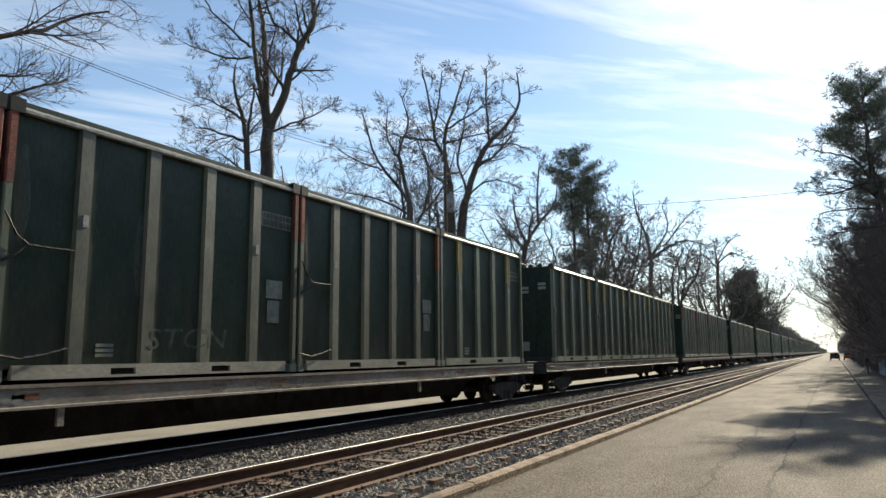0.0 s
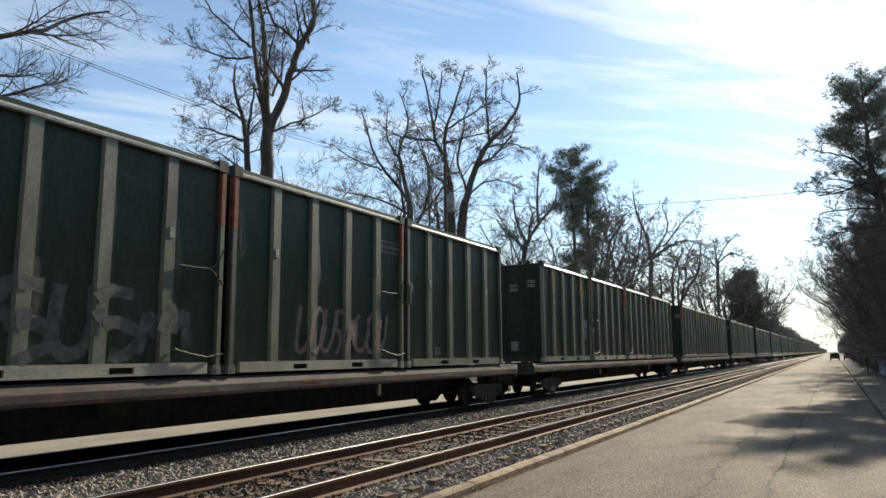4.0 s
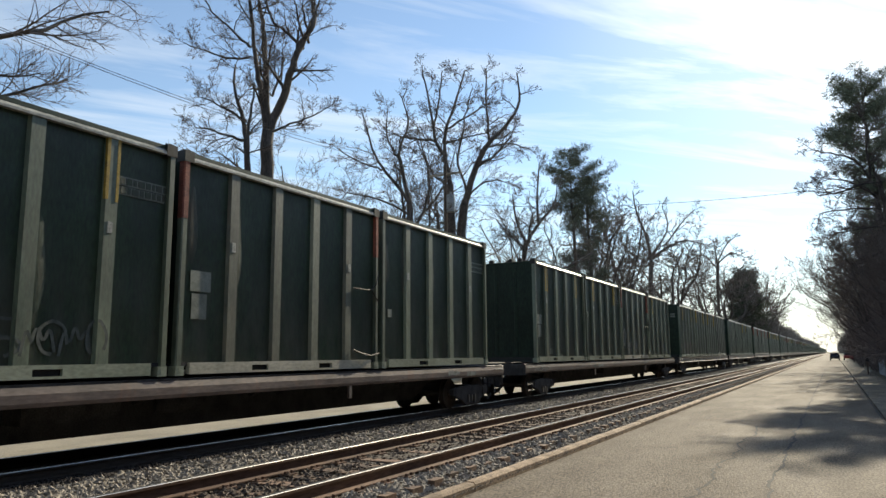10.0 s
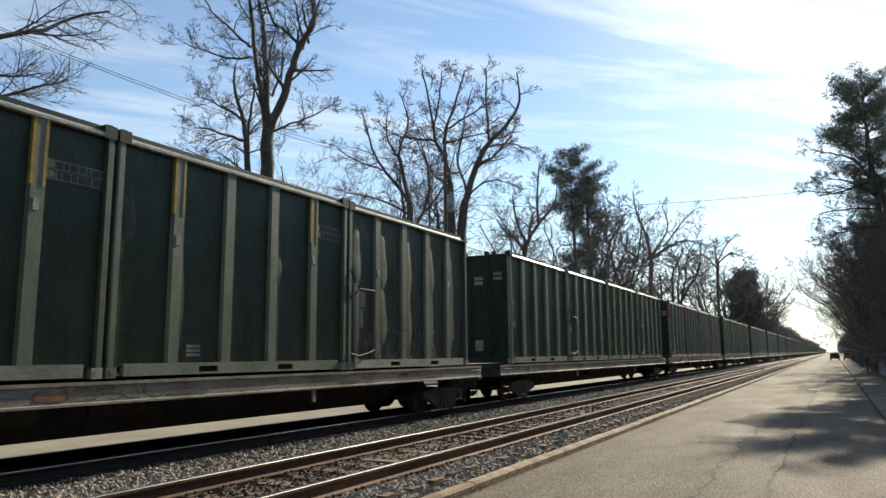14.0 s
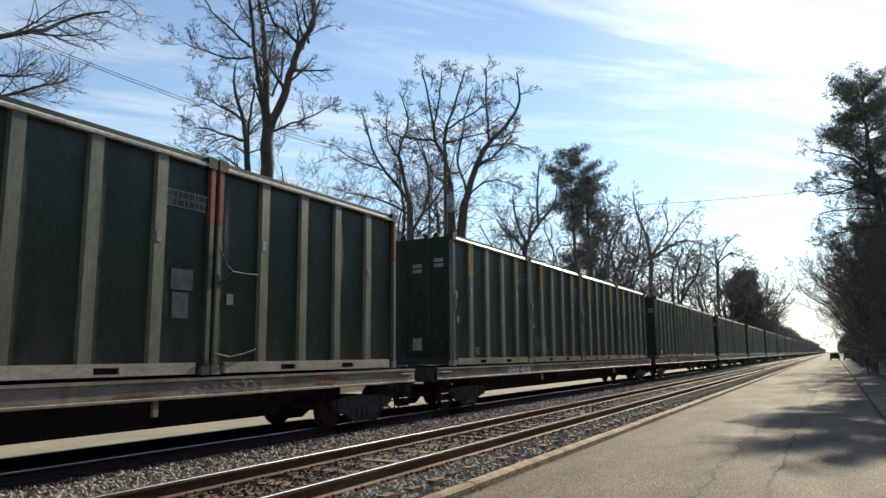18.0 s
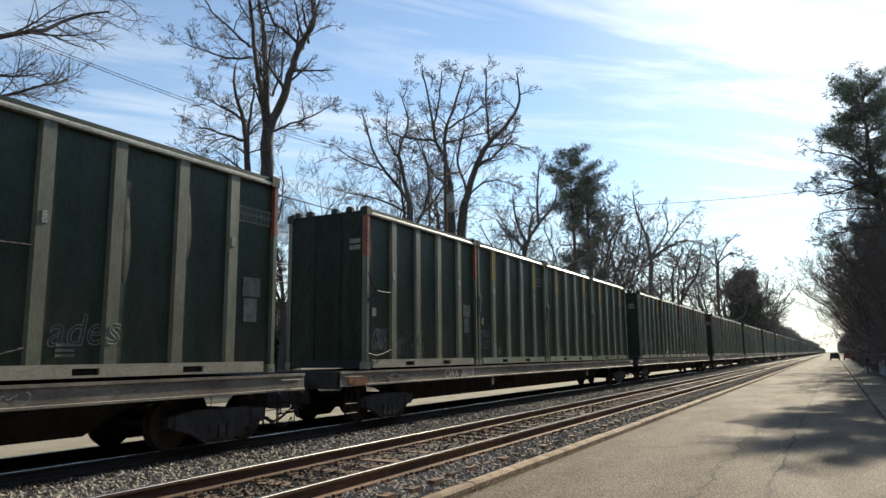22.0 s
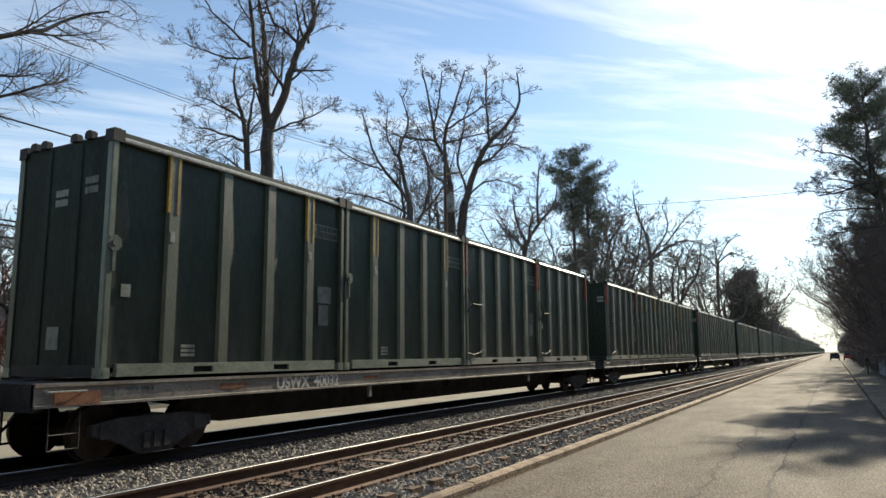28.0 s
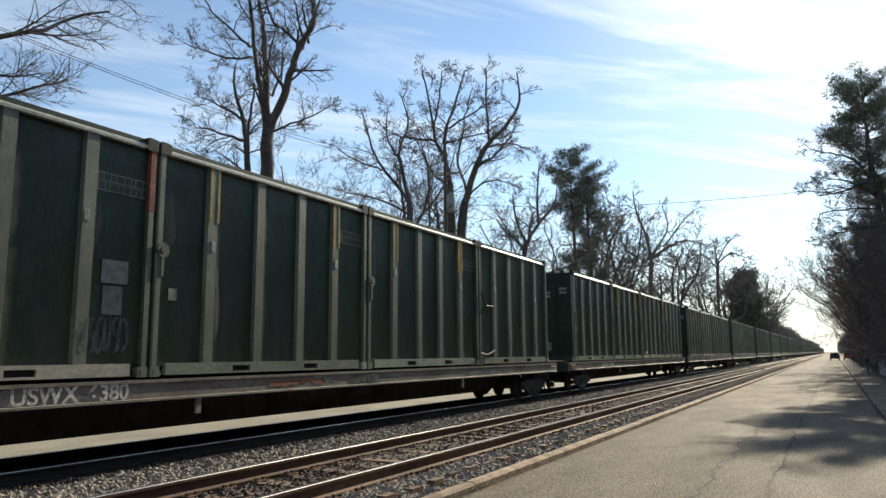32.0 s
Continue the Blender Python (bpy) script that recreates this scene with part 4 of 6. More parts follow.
        g = data_of("grab_iron", bm, M["mark"])
        bm = B()
        box(bm, -0.2, 0.75, -2.2, -0.6, 0.60, 0.92)
        br = data_of("brake_gear", bm, M["under"])
        MESH[key] = (d, s, c, e, k, h, st, g, br, cb, sk, op, rv)
    d, s, c, e, k, h, st, g, br, cb, sk, op, rv = MESH[key]
    part("deck", d, None, car)
    part("centre_sill", c, None, car)
    part("brake_gear", br, None, car)
    part("air_reservoir", rv, None, car)
    if near:
        for i in range(7):
            part("cross_bearer", cb, None, car, at=pose(0, -half + 5.2 + i * (2 * half - 10.4) / 6, 0))
        for y in (-5.0, 5.0):
            part("stake_bracket", sk, None, car, at=pose(0, y, 0))
        if kind == "a" and len(MOVING) % 3 == 0:
            part("reflector_plate", op, None, car, "faded orange plate", at=Matrix.Diagonal((1, -1, 1, 1)))
        rng = random.Random(len(SPIN))
        for i in range(7 if kind == "a" else 3):       # flaked paint and scrawls along the near sill
            y, w, hh = rng.uniform(-half + 0.3, half - 1.5), rng.uniform(0.25, 0.9), rng.uniform(0.08, 0.2)
            z = rng.uniform(low + 0.05, top - 0.08 - hh)
            bm = B()
            n = 9
            up_ = [bm.verts.new((0, y + w * j / n, z + hh * rng.uniform(0.7, 1.0))) for j in range(n + 1)]
            dn = [bm.verts.new((0, y + w * j / n + rng.uniform(-0.02, 0.02), z + hh * rng.uniform(0.0, 0.35))) for j in range(n + 1)]
            for j in range(n):
                bm.faces.new((dn[j], dn[j + 1], up_[j + 1], up_[j]))
            for v in bm.verts:
                v.co.x = 1.2015 if kind == "a" else 1.2225
            part("paint_patch", bm, M[rng.choice(("spray_white", "rustpatch", "rustpatch", "spray_grey", "sill_b"))], car)
        for i in range(3 if kind == "a" else 1):       # sprayed scrawls on the sill
            bm = scribble(500 + 7 * len(SPIN) + i, rng.uniform(0.9, 2.4), 0.2, rng.randint(4, 9), rng.choice((0.025, 0.035, 0.08)))
            y = -half + (1.5, 13.0, 19.5)[i] + rng.uniform(0, 0.3)
            for v in bm.verts:
                v.co.y += y
                v.co.z = v.co.z * 0.9 + (low + top) / 2 - 0.01
                v.co.x += 1.2025 if kind == "a" else 1.2235
            tagged(part("sprayed_scrawl", bm, M["spray_white" if i != 1 else "spray_grey"], car), "unreadable sprayed strokes", kind="stuff")
        if len(MOVING) == 35:                          # pink word on the sill of one wagon
            bm = word_mesh("SABE", 0.95, 0.26, 0.02, 0.02)
            for v in bm.verts:
                v.co += Vector((1.203, -half + 1.15, (low + top) / 2))
            tagged(part("sprayed_word", bm, M["spray_pink"], car), "pink sprayed word", kind="stuff")
        if marks:
            lettering(car, marks, -half + 0.95 + 3.9)
    for m in (pose(0, 0, 0), FLIP):
        part("side_sill", s, None, car, at=m)
        part("end_sill", e, None, car, at=m)
        part("coupler", k, None, car, at=m)
        part("air_hose", h, None, car, at=m)
        for q in (Matrix.Identity(4), Matrix.Diagonal((1, -1, 1, 1))):
            part("corner_step", st, None, car, at=m @ q)
            part("grab_iron", g, None, car, at=m @ q)
    for y in (-half + 2.15, half - 2.15):
        truck = part("truck", MESH["truck"], None, car, "cast steel wheel truck", at=pose(0, y, 0.03))
        for a in (-0.89, 0.89):
            SPIN.append(part("wheelset", MESH["wheelset"], None, truck, "dark steel wheel pair on its axle", at=pose(0, a, 0.382)))
    return car


SPIN, MOVING = [], []
# front edge of the first container on each wagon when the clip starts, metres along the track
FRONT = [-0.74, 26.87, 54.93, 83.53, 112.39, 141.10, 170.04, 198.69, 226.36, 253.67, 281.09, 308.56, 335.99, 363.52, 391.62, 418.68, 446.36, 473.65, 501.3]
while len(FRONT) < 51:
    FRONT.append(FRONT[-1] + 27.55)


# four containers a wagon, front to rear; then the wagon's marking
LOAD = [
    ("Octs", "Octpb", "Ocp", "Gtb", "7C47"), ("Glbe", "Gltb", "Glts", "Gtp", "USWX #####"), ("OPCE", "OCs", "OtC", "lb", ""),
    ("Gpte", "Octs", "Octs", "Gt", ""), ("OctpE", "Gltb", "Glts", "cp", ""), ("PCE", "Gtl", "OPC", "ts", ""),
    ("GPb", "Gtl", "OCs", "glt", ""), ("Gletb", "Gtl", "Gtb", "BcsP", "CWX 2029"), ("lest", "cs", "Gl", "lc", ""),
    ("OcsbE", "Octs", "Otp", "Ocs", "USWX 20394"), ("Gletbs", "Glstb", "Glt", "Gltbs", "USWX 40208"), ("csE", "Glstb", "Oc", "Octpb", "USWX 40151"),
    ("OcspE", "Glstb", "Gltb", "Glt", "CWX 20319"), ("Gletb", "Ocsp", "Ocp", "Oc", "USWX 40166"), ("OctpE", "Oct", "gl", "Gltb", "USWX #####"),
    ("Gletbps", "Gltb", "Octp", "Ocs", "USWX 40032"), ("OctpbE", "Gltbp", "Gtp", "Gltpb", "USWX 40160"), ("OctpE", "Glts", "Glt", "c", "USWX 6380"),
    ("lets", "Gltb", "Oc", "l", "USWX #####"), ("Gle", "Oc", "l", "gl", "")]
# sprayed words: (wagon, container) -> text, y, z, width, height, paint, fatness, outline, lift
WORDS = {
    (6, 2): [("0", -HL + 0.62, 1.15, 0.62, 0.95, "spray_white", 0.0, 0.04, 0.0), ("5", RIB_Y[0], 0.75, 0.2, 0.62, "spray_white", 0.0, 0.0, 0.0), ("5", RIB_Y[1], 0.75, 0.2, 0.62, "spray_white", 0.0, 0.0, 0.0)],
    (12, 1): [("DNS", -HL + 0.62, 0.95, 0.75, 0.26, "spray_white", 0.0, 0.0, 0.0), ("KED", -HL + 0.62, 0.62, 0.75, 0.26, "spray_white", 0.0, 0.0, 0.0)],
    (11, 3): [("ades", -1.0, 0.72, 1.1, 0.48, "spray_white", 0.0, 0.014, 0.0)],
    (0, 1): [("STCN", 0.3, 0.62, 1.7, 0.34, "spray_grey", 0.0, 0.0, 0.0)],
    (3, 3): [("OROUD.", 0.1, 2.2, 5.2, 1.4, "spray_grey", 0.0, 0.0, 0.0), ("gm", HL - 0.72, 0.85, 0.85, 0.75, "spray_white", 0.02, 0.0, 0.0)],
    (9, 0): [("CAND", 0.25, 0.76, 4.0, 1.12, "spray_white", 0.04, 0.0, 0.0), ("CAND", 0.25, 0.76, 3.9, 1.04, "spray_grey", 0.015, 0.0, 0.004)],
    (11, 0): [("mBB", 1.35, 0.72, 3.0, 0.95, "spray_white", 0.06, 0.022, 0.0)], (11, 1): [("Om", -0.9, 0.72, 2.2, 0.95, "spray_white", 0.06, 0.022, 0.0)],
    (16, 2): [("WAR!", 0.9, 0.86, 4.0, 1.36, "dark_red", 0.05, 0.0, 0.0), ("WAR!", 0.9, 0.84, 3.8, 1.24, "spray_pink", 0.015, 0.0, 0.004)],
    (1, 3): [("SEN", 0.4, 0.80, 3.8, 1.1, "spray_pink", 0.045, 0.0, 0.0), ("SEN", 0.4, 0.80, 3.7, 1.02, "spray_dim", 0.015, 0.0, 0.004)]}
# sprayed scrawls: (wagon, container) -> seed, y, z, width, height, letters, paint, stroke
SCRAWL = {
    (1, 0): [(2, -0.2, 0.8, 1.0, 0.4, 3, "spray_grey", 0.04)],
    (1, 2): [(3, 0.2, 0.8, 4.0, 0.8, 5, "spray_white", 0.06)], 
    (2, 1): [(5, -0.2, 0.85, 4.6, 1.0, 3, "spray_grey", 0.17)], (2, 2): [(6, 0.6, 0.85, 3.4, 0.95, 5, "spray_pink", 0.09)],
    (3, 0): [(7, 2.0, 0.7, 0.8, 0.6, 1, "spray_grey", 0.04)], (3, 3): [(9, -0.5, 0.65, 3.6, 0.5, 5, "spray_grey", 0.05)],
    (5, 0): [(10, -1.3, 0.75, 1.1, 0.42, 6, "spray_white", 0.045), (11, 1.0, 0.8, 0.9, 0.4, 5, "spray_grey", 0.04)], (5, 1): [(12, 0.6, 0.6, 2.6, 0.5, 5, "spray_grey", 0.04)],
    (6, 2): [(13, -1.5, 0.75, 0.9, 0.8, 2, "spray_white", 0.045), (14, -0.2, 0.75, 0.9, 0.7, 3, "spray_white", 0.045)], (6, 3): [(15, 0.3, 0.8, 1.0, 0.6, 2, "spray_grey", 0.05)],
    (7, 0): [(16, 0.4, 0.62, 3.2, 0.85, 6, "spray_pink", 0.06), (17, -2.3, 0.7, 0.7, 0.4, 2, "spray_white", 0.04)], (7, 1): [(18, -0.9, 0.7, 3.0, 0.6, 6, "spray_grey", 0.05)],
    (7, 3): [(19, -0.6, 0.6, 3.4, 0.7, 6, "spray_grey", 0.05)],
    (10, 1): [(21, -1.9, 0.7, 1.0, 0.5, 4, "spray_white", 0.05)],
    (12, 0): [(23, -2.3, 0.7, 0.6, 0.5, 2, "spray_white", 0.045), (24, -0.9, 0.6, 1.4, 0.6, 4, "spray_grey", 0.04)],
    (13, 0): [(25, -1.2, 0.75, 2.9, 1.0, 5, "spray_white", 0.05), (26, 1.5, 0.6, 1.2, 0.4, 4, "spray_grey", 0.04)], (14, 2): [(27, 0, 0.7, 3.0, 0.7, 5, "spray_grey", 0.05)],
    (15, 2): [(28, 0.2, 0.72, 0.8, 0.5, -1, "spray_grey", 0.03), (33, 1.5, 0.72, 0.8, 0.5, -1, "spray_grey", 0.03)],
    (17, 0): [(30, 2.2, 0.65, 0.9, 0.5, 4, "spray_grey", 0.05)], (16, 3): [(31, 0, 0.8, 1.0, 0.6, 2, "spray_grey", 0.05)]}


def container_label(style):
    if "B" in style:
        return "battered grey-green ribbed waste container with buckled sheet"
    if "O" in style:
        return "dark green ribbed waste container with orange post tops" + (" and chains" if "c" in style.lower() else "")
    if "G" in style or "g" in style:
        return "dark green ribbed waste container with yellow-edged ribs"
    return "dark green ribbed steel waste container on a flat wagon"


def build_train():
    rng = random.Random(21)
    for i, y0 in enumerate(FRONT):
        kind = "b" if 2 <= i <= 6 else "a"
        pitch = 6.208 if kind == "b" else 6.096           # the dark wagons space their loads a little wider
        mid = y0 + 2 * pitch - 0.045
        half = 13.1 if kind == "a" else 13.5
        near = i < len(LOAD)
        car = make_flatcar(pose(TRAIN_X, mid, TRAIN_RAIL), kind, half, "long grey-brown steel flat wagon carrying four containers" if kind == "a" else "long dark brown flat wagon carrying four containers", LOAD[i][4] if near else "", near)
        MOVING.append((car, mid))
        for k in range(4):
            y = y0 + HL + k * pitch
            at = pose(TRAIN_X, y, BASE_Z)
            if near:
                c = make_container(at, container_label(LOAD[i][k]) + (", sprayed" if (i, k) in SCRAWL or (i, k) in WORDS else ""), LOAD[i][k], rng)
                for s in SCRAWL.get((i, k), ()):
                    spray(c, *s)
                for s in WORDS.get((i, k), ()):
                    sprayed_word(c, *s)
            else:
                c = thing("waste_container", at, container_label(""), "container", "containers on the train")
                part("body", MESH["farbody"], None, c)
                tagged(part("ribs", MESH["farribs"], None, c), kind="stuff")
                tagged(part("rails", MESH["farrails"], None, c), kind="stuff")
            MOVING.append((c, y))


build_train()
# ---------------------------------------------------------------- trees


CR = (0.878, 0.478)      # across the view, to the right
CIRCLE = {n: [(math.cos(2 * math.pi * k / n), math.sin(2 * math.pi * k / n)) for k in range(n)] for n in (3, 4, 6, 9)}


def grow(seed, height, r0, limbs=None, levels=4, kids=(0, 9, 8, 6), spread=46, up=0.18, min_r=0.010, gnarl=0.24, first=0.36, lean=(0, 0), shape=(0.62, 0.52, 0.52, 0.55), spray=5, fine=0.007, boughs=6):
    """A bare tree of tapered tubes: trunk, boughs, branches, twigs and fine sprays. Returns (verts, faces) for the wood and for the twigs."""
    rng = random.Random(seed)
    wood, twig = ([], []), ([], [])

    def limb(bucket, pts, rs, n):
        V, F = bucket
        base, m = len(V), len(pts)
        d = (pts[-1] - pts[0]).normalized()
        u = d.cross(Vector((0.31, 0.95, 0.02)) if abs(d.y) < 0.9 else Vector((1, 0, 0))).normalized()
        w = d.cross(u)
        spokes = [c * u + s * w for c, s in CIRCLE[n]]
        for p, r in zip(pts, rs):
            V += [(p.x + r * o.x, p.y + r * o.y, p.z + r * o.z) for o in spokes]
        for i in range(base, base + (m - 1) * n, n):
            for k in range(n):
                j = (k + 1) % n
                F.append((i + k, i + j, i + n + j, i + n + k))

    def sprays(pts, length):
        V, F = twig
        m = len(pts) - 1
        for k in range(spray):
            f = rng.uniform(0.2, 1.0) * m
            i = min(int(f), m - 1)
            q = pts[i].lerp(pts[i + 1], f - i)
            d = ((pts[i + 1] - pts[i]).normalized() + Vector((rng.gauss(0, 0.55), rng.gauss(0, 0.55), rng.gauss(0.15, 0.45)))).normalized()
            u = d.cross(Vector((rng.gauss(0, 1), rng.gauss(0, 1), rng.gauss(0, 1)))).normalized() * fine
            e = q + d * length * rng.uniform(0.45, 1.05)
            b = len(V)
            V += [tuple(q - u), tuple(q + u), tuple(e)]
            F.append((b, b + 1, b + 2))

    def sprout(pts, rs, length, level):
        """Side shoots along a limb, and fine sprays at the last level."""
        nseg = len(pts) - 1
        if level >= levels:
            sprays(pts, length)
            return
        nk = kids[min(level, len(kids) - 1)]
        for k in range(nk):
            f = min(0.18 + 0.82 * (k + rng.uniform(0.2, 0.9)) / nk, 0.99)
            idx = f * nseg
            i = int(idx)
            q = pts[i].lerp(pts[min(i + 1, nseg)], idx - i)
            dd = (pts[min(i + 1, nseg)] - pts[i]).normalized()
            side = Vector((rng.gauss(0, 1), rng.gauss(0, 1), rng.gauss(0, 0.5)))
            side = (side - dd * side.dot(dd)).normalized()
            ang = radians(spread * rng.uniform(0.7, 1.35)) * (0.7 if f > 0.85 else 1)
            nd = dd * math.cos(ang) + side * math.sin(ang)
            ln = length * shape[min(level, 3)] * rng.uniform(0.65, 1.15) * (1.1 - 0.5 * f)
            branch(q, nd, ln, max(min_r, rs[i] * rng.uniform(0.40, 0.62)), level + 1)

    def bent(way, r, end, level, reach):
        """A limb that bends through a few places, given across the view and up."""
        pts = [Vector((CR[0] * k, CR[1] * k, z)) for k, z in way]
        wob = [Vector((-CR[1], CR[0], 0)) * rng.uniform(-0.25, 0.25) * i for i in range(len(pts))]
        pts = [p + w for p, w in zip(pts, wob)]
        for _ in range(2):
            pts = [pts[0]] + [a.lerp(b, q) for a, b in zip(pts, pts[1:]) for q in (0.25, 0.75)] + [pts[-1]]
        pts = [pts[0]] + [p + Vector((rng.gauss(0, 1), rng.gauss(0, 1), rng.gauss(0, 1))) * (0.3 * r if r < 0.15 else 0.02) for p in pts[1:]]
        rs = [r + (end - r) * i / (len(pts) - 1) for i in range(len(pts))]
        limb(wood, pts, rs, 9 if r > 0.2 else 6)
        if level:
            sprout(pts, rs, reach, level)
        return pts

    def branch(p, d, length, r, level):
        nseg = (9, 9, 6, 5, 3)[min(level, 4)]
        pts, rs = [p.copy()], [r]
        d = d.normalized()
        end = max(min_r * 0.7, r * (0.8 if level == 0 else 0.30))
        for i in range(nseg):
            bend = Vector((rng.gauss(0, 1), rng.gauss(0, 1), rng.gauss(0, 0.6))) * gnarl * (0.12, 0.75, 0.9, 0.55, 0.4)[min(level, 4)]
            d = (d + bend + Vector((0, 0, up * (0.5 if level else 0.15)))).normalized()
            p = p + d * (length / nseg)
            pts.append(p.copy())
            rs.append(max(r + (end - r) * ((i + 1) / nseg) ** 0.8, min_r * 0.7))
        limb(wood if level < 3 else twig, pts, rs, (9, 6, 4, 3, 3)[min(level, 4)])
        sprout(pts, rs, length, level)
        return pts

    if limbs is None:
        limbs = [((0, 0, -0.2), (lean[0], lean[1], 1), height * first, r0, 0)]
        for k in range(boughs):
            a, el = k * 2.4 + rng.uniform(-0.5, 0.5), radians(rng.uniform(8, 24) + 26 * (k % 2))
            f = 0.99 if k < 3 else rng.uniform(0.7, 0.97)
            limbs.append(((0, f), (math.sin(el) * math.cos(a) + 1.5 * lean[0], math.sin(el) * math.sin(a) + lean[1], math.cos(el)), height * (1 - first) * rng.uniform(0.75, 1.0), r0 * rng.uniform(0.42, 0.62), 1))
        for k in range(3):
            a = k * 2.1 + rng.uniform(-0.6, 0.6)
            limbs.append(((0, rng.uniform(0.5, 0.9)), (math.cos(a) + 2 * lean[0], math.sin(a), 0.45), height * 0.26, r0 * 0.25, 2))
    made = []                  # a limb starts on an earlier one: (its number, how far along it)
    for p, d, ln, r, lv in limbs:
        if isinstance(p, list):                   # way, end radius, reach of its shoots, radius, level
            made.append(bent(p, r, d, lv, ln))
            continue
        if len(p) == 2:
            line = made[p[0]]
            f = p[1] * (len(line) - 1)
            i = min(int(f), len(line) - 2)
            p = line[i].lerp(line[i + 1], f - i)
        made.append(branch(Vector(p), Vector(d), ln, r, lv))
    return wood, twig


def mesh_from(name, bucket, mat, smooth=True):
    me = bpy.data.meshes.new(name)
    me.from_pydata(bucket[0], [], bucket[1])
    me.materials.append(mat)
    if smooth:
        me.polygons.foreach_set("use_smooth", [True] * len(me.polygons))
    return me


TREES = {}


def bare_tree(x, y, z=0.0, label="tall leafless tree with a grey-brown trunk", turn=0, tall=None, wide=1.0, **how):
    """Trees of one seed share their meshes; each is stretched to the height that it has."""
    key = (how["seed"], how.get("levels", 4), how.get("min_r"))
    if key not in TREES:
        wood, twig = grow(**how)
        top = max(v[2] for v in wood[0] + twig[0])
        TREES[key] = (mesh_from("trunk", wood, M["bark"]), mesh_from("crown", twig, M["twig"], False) if twig[0] else None, top)
    trunk, crown, top = TREES[key]
    k = tall / top if tall else 1.0
    t = thing("bare_tree", pose(x, y, z, 0, 0, turn) @ Matrix.Diagonal((k * wide, k * wide, k, 1)), label, "tree")
    part("trunk", trunk, None, t)
    if crown:
        part("crown", crown, None, t, "bare twigs")
    return t


def tuft_cloud(rs, centers, radii, n, size, flat=0.7, slim=0.07):
    """Many small needle or leaf blades in clumps."""
    c = np.array(centers, float)
    r = np.array(radii, float)
    k = np.maximum(6, (n * r * r / (r * r).sum()).astype(int))
    c, r = np.repeat(c, k, axis=0), np.repeat(r, k)[:, None]
    m = len(c)
    d = rs.normal(size=(m, 3))
    d /= np.linalg.norm(d, axis=1)[:, None]
    p = c + d * (r * rs.uniform(0.25, 1.0, (m, 1)) ** 0.6) * np.array([1, 1, flat])
    a = d + rs.normal(size=(m, 3)) * 0.6
    a /= np.linalg.norm(a, axis=1)[:, None]
    w = np.cross(a, rs.normal(size=(m, 3)))
    w /= np.linalg.norm(w, axis=1)[:, None] + 1e-9
    s = size * rs.uniform(0.6, 1.4, (m, 1))
    V = np.stack((p - w * s * slim, p + w * s * slim, p + a * s), axis=1).reshape(-1, 3)
    return V.tolist(), np.arange(3 * m).reshape(-1, 3).tolist()


def pine(x, y, height, r0, seed, crown_from=0.45, width=3.0, blades=9000, label="tall pine with a bare trunk and dark green crown", mat="needle", size=0.32, clumps=46, trunk_lean=(0.0, 0.0), conical=0.5, puff=0.36, low=0):
    """Trunk, limbs that leave it at uneven heights, and small flat tufts of needles along each limb's outer part."""
    rs = np.random.RandomState(seed)
    t = thing("pine_tree", pose(x, y, 0), label, "tree")
    bm = B()
    pts = [(trunk_lean[0] * h * height + 0.15 * math.sin(h * 5 + seed), trunk_lean[1] * h * height, h * height - 0.2) for h in (0, 0.15, 0.3, 0.45, 0.6, 0.75, 0.9, 1.0)]
    tube(bm, pts, [r0, r0 * 0.9, r0 * 0.8, r0 * 0.7, r0 * 0.55, r0 * 0.4, r0 * 0.2, 0.03], 8)
    cs, rr = [], []
    for i in range(clumps + low):
        f = ((i + rs.uniform(0, 1)) / clumps) ** 0.85
        h = crown_from + (0.99 - crown_from) * f
        w = width * (conical * (1 - f) + (1 - conical) * math.sin(math.pi * (0.06 + 0.74 * f)) + 0.08) * rs.uniform(0.45, 1.15)
        if i >= clumps:                            # a few thin limbs below the crown
            f, h, w = 0.3, crown_from * rs.uniform(0.55, 1.0), width * rs.uniform(0.35, 0.7)
        a = i * 2.4 + rs.uniform(-0.8, 0.8)
        bx, by = trunk_lean[0] * h * height + 0.15 * math.sin(h * 5 + seed), trunk_lean[1] * h * height
        z0 = h * height
        rise = w * rs.uniform(-0.05, 0.5) + 0.3 * f
        n = int(3 + w * 3.2)
        for j in range(n):
            g = 0.30 + 0.75 * (j + rs.uniform(0, 1)) / n
            off = rs.uniform(-0.42, 0.42) * w * g * 0.6
            cs.append((bx + w * g * math.cos(a) - off * math.sin(a), by + w * g * math.sin(a) + off * math.cos(a), z0 + rise * g * g + rs.uniform(-0.12, 0.22)))
            rr.append(puff * rs.uniform(0.55, 1.25) * (0.65 + 0.35 * min(1.0, w / 2)))
        tube(bm, [(bx, by, z0 - 0.3), (bx + 0.5 * w * math.cos(a), by + 0.5 * w * math.sin(a), z0 - 0.05 + rise * 0.25), (bx + w * math.cos(a), by + w * math.sin(a), z0 + rise)], [r0 * 0.22, r0 * 0.13, 0.015], 4)
    part("trunk", bm, M["bark"], t)
    V, F = tuft_cloud(rs, cs, rr, blades, size, 0.75, 0.05)
    part("crown", mesh_from("crown", (V, F), M[mat], False), None, t, "ragged tufts of grey-green needles")
    return t


